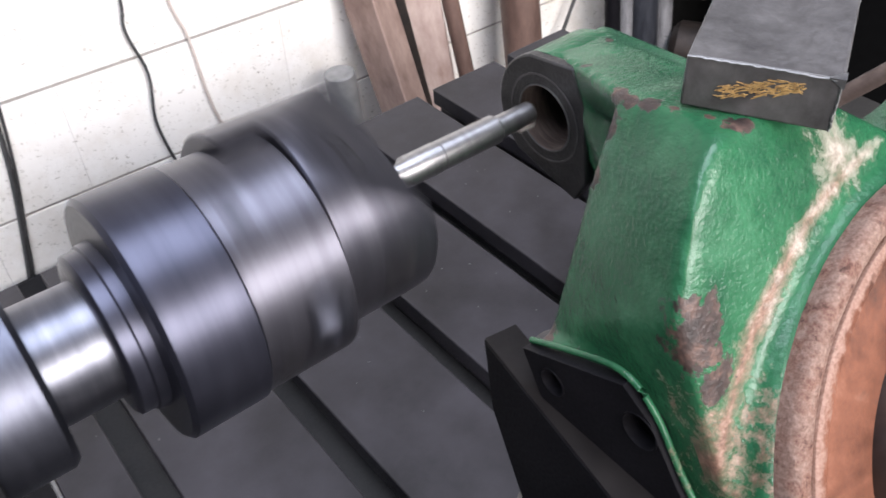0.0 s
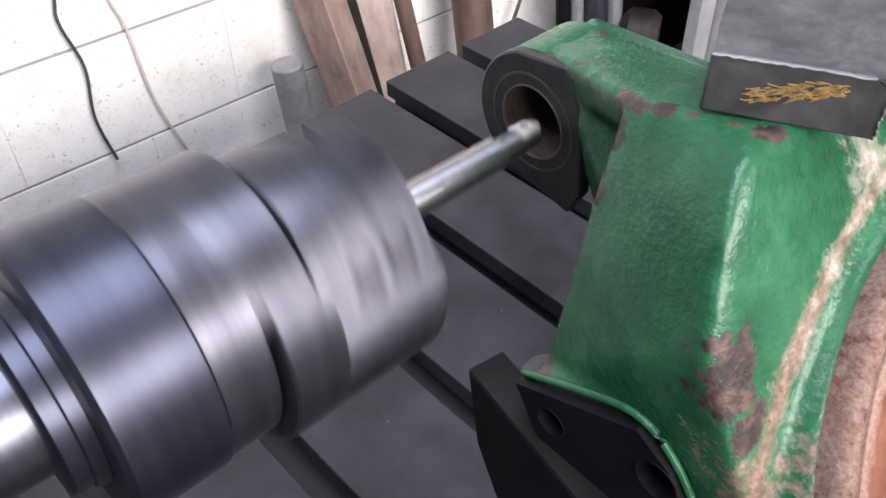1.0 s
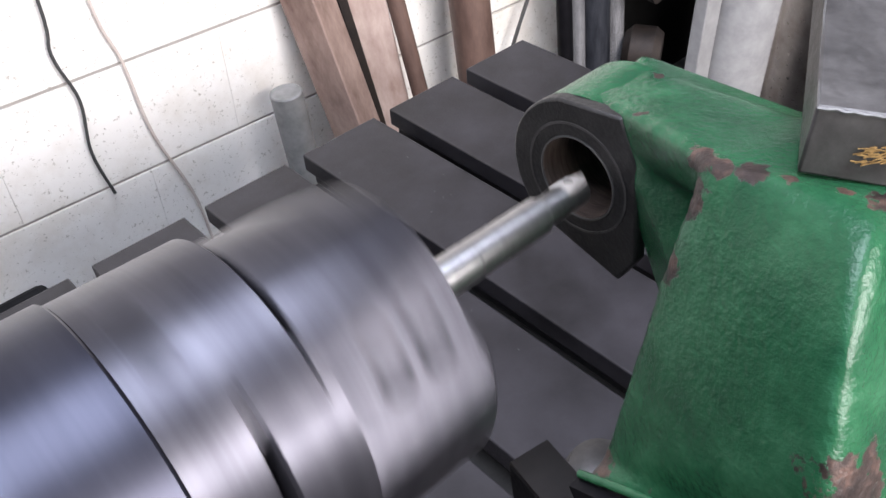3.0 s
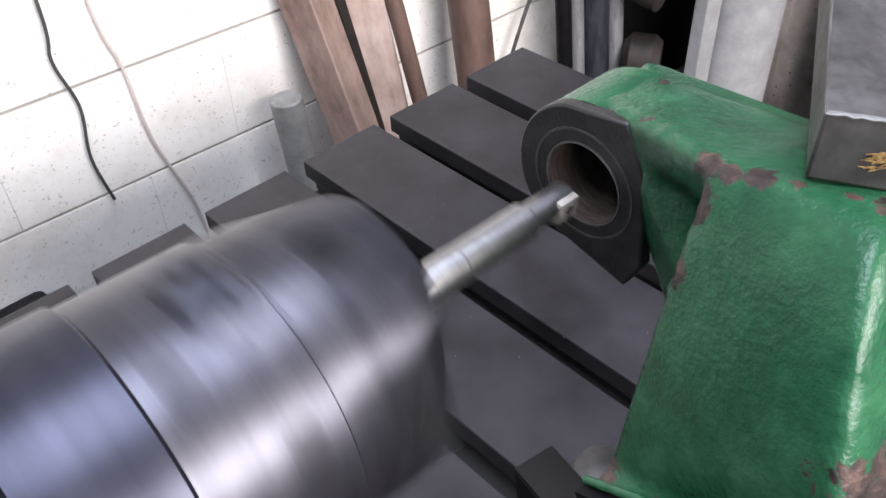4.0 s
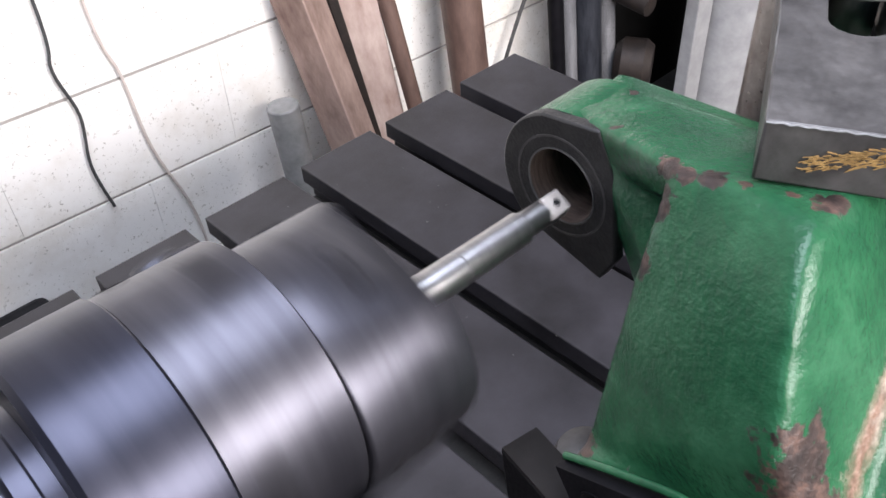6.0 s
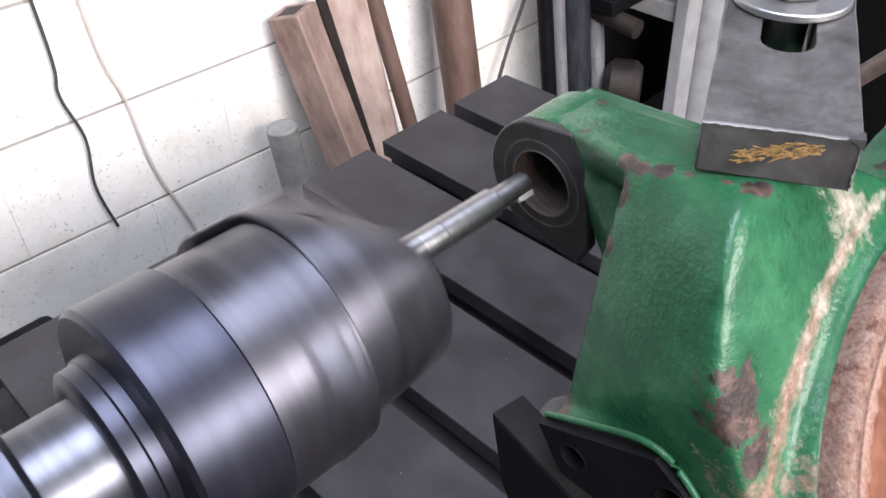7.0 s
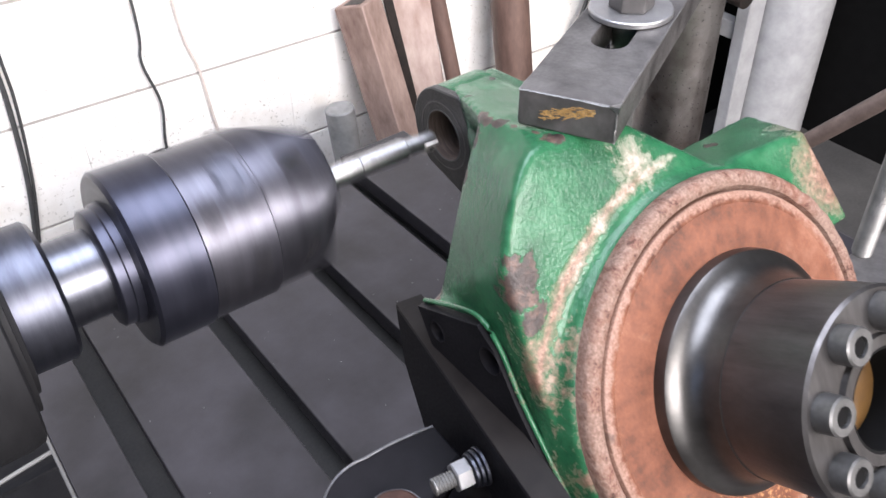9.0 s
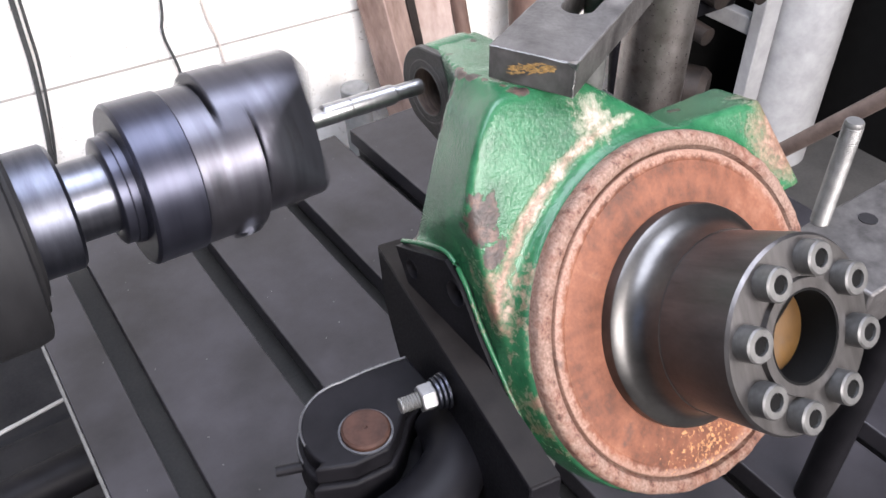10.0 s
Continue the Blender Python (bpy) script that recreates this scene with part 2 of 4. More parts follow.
    ln.new(mix(nd, ln, chip_mask, col, rust), bsdf.inputs["Base Color"])
    worn = math_node(nd, ln, "MAXIMUM", ramp(nd, ln, band, [(0.4, (0, 0, 0)), (0.6, (1, 1, 1))]), chip_mask)
    ln.new(ramp(nd, ln, worn, [(0.0, (0.23, 0.23, 0.23)), (1.0, (0.42, 0.42, 0.42))]), bsdf.inputs["Roughness"])
    h = math_node(nd, ln, "SUBTRACT", math_node(nd, ln, "ADD", math_node(nd, ln, "MULTIPLY", noise_tex(nd, ln, 520, 4, 0.6), 0.6), math_node(nd, ln, "MULTIPLY", mid, 0.35)), math_node(nd, ln, "MULTIPLY", worn, 0.35))
    bump(nd, ln, bsdf, h, 0.4, 0.0016)
    bsdf.inputs["Specular IOR Level"].default_value = 0.3
    return m


def rim_paint():
    """Old primer flaking off the flange rim: pale scabs, brown rust, dark pits."""
    m, nd, ln, bsdf = nodes_of("flaking_rim")
    big = noise_tex(nd, ln, 42, 8, 0.7)
    fine = noise_tex(nd, ln, 210, 7, 0.75)
    grain = noise_tex(nd, ln, 700, 4, 0.6)
    rust = ramp(nd, ln, fine, [(0.34, (0.035, 0.017, 0.013)), (0.5, (0.12, 0.055, 0.038)), (0.66, (0.2, 0.105, 0.075))])
    scab = ramp(nd, ln, grain, [(0.3, (0.1, 0.058, 0.044)), (0.7, (0.2, 0.138, 0.11))])
    f = math_node(nd, ln, "ADD", math_node(nd, ln, "MULTIPLY", big, 0.5), math_node(nd, ln, "MULTIPLY", fine, 0.5))
    ln.new(mix(nd, ln, ramp(nd, ln, f, [(0.43, (0, 0, 0)), (0.53, (1, 1, 1))]), rust, scab), bsdf.inputs["Base Color"])
    bsdf.inputs["Roughness"].default_value, bsdf.inputs["Specular IOR Level"].default_value = 0.72, 0.2
    bump(nd, ln, bsdf, math_node(nd, ln, "ADD", f, math_node(nd, ln, "MULTIPLY", grain, 0.2)), 0.8, 0.002)
    return m


def rust_film():
    """Rust on a turned face: rings round the hub, streaks and dark oil spots."""
    m, nd, ln, bsdf = nodes_of("rust_film")
    c = nd.new("ShaderNodeTexCoord")
    xyz = nd.new("ShaderNodeSeparateXYZ")
    ln.new(c.outputs["Object"], xyz.inputs[0])
    r = math_node(nd, ln, "SQRT", math_node(nd, ln, "ADD", math_node(nd, ln, "POWER", xyz.outputs["Y"], 2.0), math_node(nd, ln, "POWER", xyz.outputs["Z"], 2.0)))
    big, fine, grain = noise_tex(nd, ln, 17, 9, 0.72), noise_tex(nd, ln, 260, 6, 0.7), noise_tex(nd, ln, 900, 3, 0.6)
    rings = math_node(nd, ln, "SINE", math_node(nd, ln, "ADD", math_node(nd, ln, "MULTIPLY", r, 520.0), math_node(nd, ln, "MULTIPLY", big, 9.0)))
    f = math_node(nd, ln, "ADD", math_node(nd, ln, "MULTIPLY", big, 0.75), math_node(nd, ln, "ADD", math_node(nd, ln, "MULTIPLY", fine, 0.3), math_node(nd, ln, "MULTIPLY", rings, 0.014)))
    col = ramp(nd, ln, f, [(0.36, (0.035, 0.016, 0.011)), (0.47, (0.085, 0.032, 0.018)), (0.57, (0.13, 0.05, 0.028)), (0.7, (0.19, 0.095, 0.062))])
    # a chalky ring along the rim, breaking up inwards
    edge = math_node(nd, ln, "ADD", math_node(nd, ln, "MULTIPLY", math_node(nd, ln, "SUBTRACT", r, 0.0778), 260.0), math_node(nd, ln, "MULTIPLY", math_node(nd, ln, "SUBTRACT", fine, 0.5), 4.0))
    chalky = ramp(nd, ln, grain, [(0.3, (0.13, 0.07, 0.05)), (0.7, (0.23, 0.15, 0.118))])
    col = mix(nd, ln, ramp(nd, ln, edge, [(0.2, (0, 0, 0)), (0.9, (0.85, 0.85, 0.85))]), col, chalky)
    # orange flecks low on the face
    fleck = math_node(nd, ln, "SUBTRACT", math_node(nd, ln, "ADD", near_spot(nd, ln, c.outputs["Object"], (0.0, -0.008, -0.07), 0.042, 0.0), math_node(nd, ln, "MULTIPLY", math_node(nd, ln, "SUBTRACT", noise_tex(nd, ln, 380, 5, 0.7), 0.5), 6.0)), 0.9)
    col = mix(nd, ln, ramp(nd, ln, fleck, [(0.1, (0, 0, 0)), (0.35, (0.8, 0.8, 0.8))]), col, (0.36, 0.19, 0.09))
    oil = ramp(nd, ln, noise_tex(nd, ln, 40, 6, 0.6), [(0.64, (0, 0, 0)), (0.7, (0.7, 0.7, 0.7))])
    ln.new(mix(nd, ln, oil, col, (0.05, 0.03, 0.024)), bsdf.inputs["Base Color"])
    ln.new(ramp(nd, ln, fine, [(0.3, (0.42, 0.42, 0.42)), (0.7, (0.72, 0.72, 0.72))]), bsdf.inputs["Roughness"])
    bsdf.inputs["Specular IOR Level"].default_value = 0.22
    bump(nd, ln, bsdf, math_node(nd, ln, "ADD", math_node(nd, ln, "ADD", fine, math_node(nd, ln, "MULTIPLY", grain, 0.4)), math_node(nd, ln, "MULTIPLY", rings, 0.06)), 0.3, 0.0006)
    return m


RUSTDISC = rust_film()
RIM = rim_paint()
GREEN = green_paint()


# ---- mesh tools ----
def part(name, bm, material, parent=None, label="", smooth=True, bevel=0.0, segments=2, m=None):
    """Links a bmesh as one mesh object, under a thing where one is given."""
    me = bpy.data.meshes.new(name)
    bmesh.ops.recalc_face_normals(bm, faces=bm.faces)
    bm.to_mesh(me)
    bm.free()
    me.materials.append(material)
    if smooth:
        me.polygons.foreach_set("use_smooth", [True] * len(me.polygons))
        me.set_sharp_from_angle(angle=radians(35))
    ob = new(name, me)
    if parent is not None:
        ob.parent = parent
    if m is not None:
        ob.matrix_local = m
    if bevel:
        b = ob.modifiers.new("edge", "BEVEL")
        b.width, b.segments, b.limit_method, b.harden_normals = bevel, segments, "ANGLE", False
    if label:
        tagged(ob, label)
    return ob


def thing(name, label, category, m=None, group="", kind=""):
    ob = new(name)
    ob.empty_display_size = 0.01
    if m is not None:
        ob.matrix_world = m
    return tagged(ob, label, category, group, kind)


def box(x0, x1, y0, y1, z0, z1, bm=None):
    bm = bm or bmesh.new()
    v = [bm.verts.new((x, y, z)) for x in (x0, x1) for y in (y0, y1) for z in (z0, z1)]
    for f in ((0, 1, 3, 2), (4, 6, 7, 5), (0, 4, 5, 1), (2, 3, 7, 6), (0, 2, 6, 4), (1, 5, 7, 3)):
        bm.faces.new([v[i] for i in f])
    return bm


def lathe(profile, n=64, bm=None, closed=False):
    """Turns (x, r) pairs round the x axis. Ends are capped."""
    bm = bm or bmesh.new()
    rings = []
    for x, r in profile:
        rings.append([bm.verts.new((x, r * math.cos(2 * math.pi * k / n), r * math.sin(2 * math.pi * k / n))) for k in range(n)])
    pairs = list(zip(rings, rings[1:])) + ([(rings[-1], rings[0])] if closed else [])
    for a, b in pairs:
        for k in range(n):
            bm.faces.new((a[k], a[(k + 1) % n], b[(k + 1) % n], b[k]))
    if not closed:
        bm.faces.new(rings[0])
        bm.faces.new(rings[-1])
    return bm


def prism(points, h0, h1, bm=None):
    """A polygon in the first two axes, pulled along the third."""
    bm = bm or bmesh.new()
    lo = [bm.verts.new((x, y, h0)) for x, y in points]
    hi = [bm.verts.new((x, y, h1)) for x, y in points]
    bm.faces.new(lo)
    bm.faces.new(hi)
    n = len(points)
    for k in range(n):
        bm.faces.new((lo[k], lo[(k + 1) % n], hi[(k + 1) % n], hi[k]))
    return bm


def hull(points, bm=None):
    bm = bm or bmesh.new()
    vs = [bm.verts.new(p) for p in points]
    out = bmesh.ops.convex_hull(bm, input=vs, use_existing_faces=False)
    junk = [g for g in out["geom_interior"] if isinstance(g, bmesh.types.BMVert)]
    bmesh.ops.delete(bm, geom=junk, context="VERTS")
    return bm


def tube(points, r, n=8, bm=None):
    """A round rod along a polyline."""
    bm = bm or bmesh.new()
    pts = [Vector(p) for p in points]
    rings = []
    for k, p in enumerate(pts):
        d = (pts[min(k + 1, len(pts) - 1)] - pts[max(k - 1, 0)]).normalized()
        a = d.cross(Vector((0.31, 0.2, 0.93)) if abs(d.z) < 0.9 else Vector((0, 1, 0))).normalized()
        b = d.cross(a)
        rings.append([bm.verts.new(p + r * (a * math.cos(2 * math.pi * q / n) + b * math.sin(2 * math.pi * q / n))) for q in range(n)])
    for a, b in zip(rings, rings[1:]):
        for q in range(n):
            bm.faces.new((a[q], a[(q + 1) % n], b[(q + 1) % n], b[q]))
    bm.faces.new(rings[0])
    bm.faces.new(rings[-1])
    return bm


def spline(points, steps=6):
    p = [Vector(points[0])] + [Vector(q) for q in points] + [Vector(points[-1])]
    out = []
    for i in range(1, len(p) - 2):
        for k in range(steps):
            t = k / steps
            a, b, c, d = p[i - 1], p[i], p[i + 1], p[i + 2]
            out.append(0.5 * (2 * b + (c - a) * t + (2 * a - 5 * b + 4 * c - d) * t * t + (3 * b - a - 3 * c + d) * t ** 3))
    return out + [p[-2]]


def ring_mesh(x0, x1, r_in, r_out, n=64):
    return lathe([(x0, r_in), (x0, r_out), (x1, r_out), (x1, r_in)], n, closed=True)


# ---- room ----
WALL_Y, TABLE_Z = 0.62, 0.85


def structure(name, bm, material, label, smooth=False):
    ob = part(name, bm, material, smooth=smooth)
    return tagged(ob, label, "wall" if "wall" in name else name.split("_")[0], kind="structure")


structure("floor", box(-3.6, 2.05, -3.6, 0.82, -0.1, 0.0), CONCRETE, "grey worn concrete workshop floor")
roof = box(-3.6, -1.5, -3.6, 0.82, 3.2, 3.3)
for x0, x1, y0, y1 in ((0.8, 2.05, -3.6, 0.82), (-1.5, 0.8, -3.6, -1.35), (-1.5, 0.8, -0.05, 0.82)):
    box(x0, x1, y0, y1, 3.2, 3.3, roof)
structure("ceiling", roof, PLASTER, "pale painted workshop ceiling with a skylight opening")
wall_n = structure("wall_north", box(-3.6, 2.05, WALL_Y + 0.005, WALL_Y + 0.2, -0.15, 3.35), MORTAR, "white painted block wall with recessed joints")
# Wall set close and coloured near black: stands in for unlit depth.
structure("wall_east", box(1.9, 2.0, -3.4, WALL_Y, 0.0, 3.2), VOID, "added near-black wall in place of the dark depth of the shop")


def wall_with_opening(name, along, at, lo, hi, o0, o1, z0, z1, label):
    bm = bmesh.new()
    for a0, a1, b0, b1 in ((lo, o0, 0, 3.2), (o1, hi, 0, 3.2), (o0, o1, 0, z0), (o0, o1, z1, 3.2)):
        if a1 > a0 and b1 > b0:
            box(*((a0, a1, at - 0.1, at) if along == "x" else (at - 0.1, at, a0, a1)), b0, b1, bm)
    return structure(name, bm, PLASTER, label)


wall_with_opening("wall_south", "x", -3.4, -3.6, 2.05, -1.85, 1.65, 1.6, 3.1, "pale wall with a wide window opening")
wall_with_opening("wall_west", "y", -3.4, -3.4, WALL_Y, -1.6, 0.4, 1.5, 2.9, "pale wall with a window opening")

# ---- machine table ----
PITCH, SLOT = 0.14, 0.026
table = thing("machine_table", "dark cast iron machine table with T-slots", "machine table")
TABLE_FRONT, TABLE_X0, TABLE_X1 = -1.35, -0.5, 0.395
# Darker iron than the table bars, seen down in the slots.
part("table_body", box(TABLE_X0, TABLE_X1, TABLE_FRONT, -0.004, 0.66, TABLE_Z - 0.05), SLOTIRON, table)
edges = [TABLE_X0] + [k * PITCH for k in range(-3, 3)]
for k, x0 in enumerate(edges):
    x1 = (-3 * PITCH - SLOT) if k == 0 else x0 + PITCH - SLOT
    bm = box(x0, x1, TABLE_FRONT, 0, TABLE_Z - 0.024, TABLE_Z)
    box(x0 + (0.012 if k else 0), x1 - 0.012, TABLE_FRONT, 0, TABLE_Z - 0.05, TABLE_Z - 0.0235, bm)
    for v in bm.verts:
        v.co.x -= 0.02 * v.co.y * min(1.0, max(0.0, (v.co.x + 0.44) / 0.16))
    part("table_bar", bm, TABLEIRON, table, bevel=0.0015)
part("edge_lip", box(TABLE_X0 - 0.004, TABLE_X0 - 0.0002, TABLE_FRONT, -0.002, TABLE_Z - 0.02, TABLE_Z + 0.0006), STUDSTEEL, table, "edge worn bright", bevel=0.0008)
saddle = thing("machine_saddle", "dark cast iron saddle under the machine table", "machine base")
part("saddle_body", box(-0.3, 0.3, -1.2, -0.1, 0.0, 0.66), BLACKISH, saddle, bevel=0.01)

# ---- boring spindle ----
bed = thing("machine_bed", "black oily machine bed below the table", "machine bed")
part("bed_body", box(-1.3, 0.5, -1.3, 0.12, 0.0, 0.42), BLACKISH, bed, bevel=0.02)
# Added dark block hides the wall; stands in for the black void below.
part("void_filler", box(-1.3, -0.25, 0.1205, 0.6, 0.0, 0.4), BLACKISH, bed, bevel=0.02)
part("feed_shaft", tube([(-1.3, -0.17, 0.6), (-0.3, -0.16, 0.6)], 0.03, 24), DARKSTEEL, bed)
part("shaft_bearing", box(-1.3, -1.2, -0.25, -0.05, 0.42, 0.66), BLACKISH, bed)
part("oil_line", tube([(-0.9, -0.1, 0.62), (-0.5, -0.05, 0.62)], 0.003, 8), GALV, bed)

AXIS = Matrix.Translation((-0.44, -0.6424, 1.3116)) @ pose(0, 0, 0, 0, 3.14, 1.77) @ Matrix.Translation((0.44, 0, 0))
spindle = thing("boring_spindle", "bright steel boring spindle in a dark quill", "spindle", AXIS)
part("quill", lathe([(-1.5, 0.0545), (-0.494, 0.0545), (-0.4885, 0.053), (-0.4875, 0.0515), (-0.4875, 0.03)], 96), QUILL, spindle, "dark oiled quill")
part("nose_ring", lathe([(-0.4873, 0.042), (-0.485, 0.042), (-0.4845, 0.036), (-0.4828, 0.0352), (-0.4825, 0.034), (-0.4825, 0.028)], 96), QUILL, spindle, "dark stepped ring")
part("spindle_nose", lathe([(-0.4824, 0.0288), (-0.4655, 0.0288), (-0.4637, 0.0272), (-0.4637, 0.019)], 96), STEEL, spindle, "bright turned spindle nose")
head_stock = thing("headstock", "dark painted machine headstock", "machine")
part("headstock_body", box(-2.4, -1.35, -0.95, -0.35, 0.0, 1.65), BLACKISH, head_stock, bevel=0.02)

boring_head = thing("offset_boring_tool", "oiled grey steel offset boring head on the spindle", "boring head", AXIS)
part("shank", lathe([(-0.4636, 0.0182), (-0.4425, 0.0182)], 96), BRIGHT, boring_head, "bright ground shank")
part("collar", lathe([(-0.4456, 0.0188), (-0.4453, 0.0236), (-0.4443, 0.025), (-0.4405, 0.0252), (-0.44, 0.026), (-0.4368, 0.0265)], 96), PLATESTEEL, boring_head)
part("back_plate", lathe([(-0.4367, 0.0368), (-0.4352, 0.0384), (-0.4125, 0.0384), (-0.412, 0.038), (-0.4119, 0.0374)], 128), PLATESTEEL, boring_head)
# the body: a groove behind the slide, a flat way where the slide runs out
BODY_R, SLIDE_OFF, SLIDE_TO = 0.0374, 0.0055, 172


def clipped(bm, planes):
    for point, normal in planes:
        out = bmesh.ops.bisect_plane(bm, geom=bm.verts[:] + bm.edges[:] + bm.faces[:], plane_co=point, plane_no=Vector(normal).normalized(), clear_outer=True)
        cut = [g for g in out["geom_cut"] if isinstance(g, bmesh.types.BMEdge)]
        bmesh.ops.contextual_create(bm, geom=cut)
    return bm


def radial(deg):
    return Vector((0, math.cos(radians(deg)), math.sin(radians(deg))))


body = lathe([(-0.41185, 0.0371), (-0.4116, 0.0374), (-0.3978, 0.0374), (-0.3975, 0.0371)], 128)
clipped_ring = clipped(lathe([(-0.3978, BODY_R), (-0.3822, BODY_R), (-0.3816, 0.0366)], 128), [(radial(SLIDE_TO) * 0.0275, radial(SLIDE_TO))])
part("body", body, HEADSTEEL, boring_head)
part("way", clipped_ring, HEADSTEEL, boring_head, "body half that carries the slide")
shift = Matrix.Translation(radial(SLIDE_TO) * SLIDE_OFF)


# flats of the slide: direction, slant, radius at the front end
FLATS = ((248, 0.55, 0.0205), (32, 0.45, 0.0272), (133, 0.0, 0.0332))


def slide_mesh():
    bm = lathe([(-0.3814, 0.0366), (-0.3808, BODY_R), (-0.3486, BODY_R), (-0.3474, 0.0368), (-0.347, 0.0362)], 128)
    return clipped(bm, [(Vector((-0.347, 0, 0)) + radial(deg) * r, Vector((slant, 0, 0)) + radial(deg)) for deg, slant, r in FLATS])


def slide_heel():
    return clipped(lathe([(-0.3965, 0.0366), (-0.3958, BODY_R), (-0.3807, BODY_R)], 128), [(radial(SLIDE_TO) * 0.024, -radial(SLIDE_TO))])


slide = part("slide", slide_mesh(), HEADSTEEL, boring_head, "sliding tool block set off centre", m=shift)
part("slide_heel", slide_heel(), HEADSTEEL, slide)


def radial_pose(deg, x, r):
    return Matrix.Translation(Vector((x, 0, 0)) + radial(deg) * r) @ pose(0, 0, 0, deg, 0, 0) @ pose(0, 0, 0, 0, 0, 90)


# screws stand on the radius: their x axis runs outwards
def socket_screw(parent, deg, x, r, size, pale):
    # Black disc paints the shade inside the screw hole.
    hole = part("screw_hole", lathe([(-0.002, size), (0.0004, size)], 24), BLACKISH, parent, m=radial_pose(deg, x, r))
    part("set_screw", lathe([(-0.001, size * 0.62), (0.0007, size * 0.62), (0.0007, size * 0.3)], 6), ZINC if pale else DARKSTEEL, hole)


socket_screw(slide, 322, -0.3625, BODY_R, 0.006, False)


def flat_pose(deg, slant, r, x):
    """On a flat of the slide, the x axis out of it."""
    n = (Vector((slant, 0, 0)) + radial(deg)).normalized()
    at = Vector((x, 0, 0)) + radial(deg) * (r + slant * (-0.347 - x))
    return Matrix.Translation(at) @ n.to_track_quat("X", "Z").to_matrix().to_4x4()


for flat, x in ((FLATS[0], -0.3625), (FLATS[1], -0.3625), (FLATS[2], -0.3675), (FLATS[2], -0.3565)):
    # Black disc on the flat, coloured as the hole's shade.
    hole = part("screw_hole", lathe([(-0.002, 0.0046), (0.0003, 0.0046)], 24), BLACKISH, slide, m=flat_pose(*flat, x))
    part("set_screw", lathe([(-0.001, 0.0031), (0.0006, 0.0031), (0.0006, 0.0016)], 6), HEADSTEEL, hole)
for deg, x in ((335, -0.405), (15, -0.3905), (255, -0.405), (95, -0.404)):
    socket_screw(boring_head, deg, x, BODY_R, 0.004, False)
part("gib_screw", lathe([(-0.004, 0.0075), (0.0022, 0.0075), (0.0036, 0.006), (0.0036, 0.0035), (0.0016, 0.003)], 32), STEEL, boring_head, "raised round adjusting screw", m=radial_pose(315, -0.391, BODY_R - 0.001))
part("scale_ring", lathe([(-0.002, 0.005), (0.0014, 0.005), (0.002, 0.0042)], 32), HEADSTEEL, boring_head, m=radial_pose(327, -0.386, BODY_R - 0.001))
def bar_mesh():
    bm = lathe([(-0.3475, 0.0056), (-0.3335, 0.0056), (-0.333, 0.0056), (-0.332, 0.0056), (-0.3315, 0.0056), (-0.318, 0.0056), (-0.3176, 0.0051), (-0.3170, 0.0051), (-0.3166, 0.0055), (-0.290, 0.0055), (-0.2885, 0.0044), (-0.272, 0.0043), (-0.2713, 0.0038)], 48)
    flat = radial(SLIDE_TO)
    for v in bm.verts:
        over = v.co.dot(flat) - 0.0031
        if v.co.x < -0.3325 and over > 0:
            v.co -= flat * over
    return bm


bar = part("boring_bar", bar_mesh(), BARSTEEL, boring_head, "bright round boring bar", m=Matrix.Translation(radial(168) * 0.0045))
bit = part("tool_bit", box(-0.2795, -0.2715, -0.0038, 0.0038, -0.0012, 0.0012), PALEBIT, bar, "pale square cutting insert", m=pose(0, 0, 0, 55 - 90, 0, 0) @ pose(0, 0, 0.0032), bevel=0.0004)
part("insert_screw", lathe([(0.0012, 0.0014), (0.0015, 0.0014)], 16), BLACKISH, bit, m=pose(-0.2752, 0, 0, 0, -90, 0))

# ---- axle knuckle on the table ----
PITCH_UP = 30.5
KN = Matrix.Translation((-0.22, -0.8014, 1.2358)) @ pose(0, 0, 0, -PITCH_UP, 0, 0)
# in the knuckle's own space: x along the bore, -y out along the hub, z up the flange face
knuckle = thing("axle_knuckle", "chipped green cast axle knuckle with rusty flange and steel hub", "axle knuckle", KN)


BORE_Y, BORE_Z = 0.1083, 0.1403


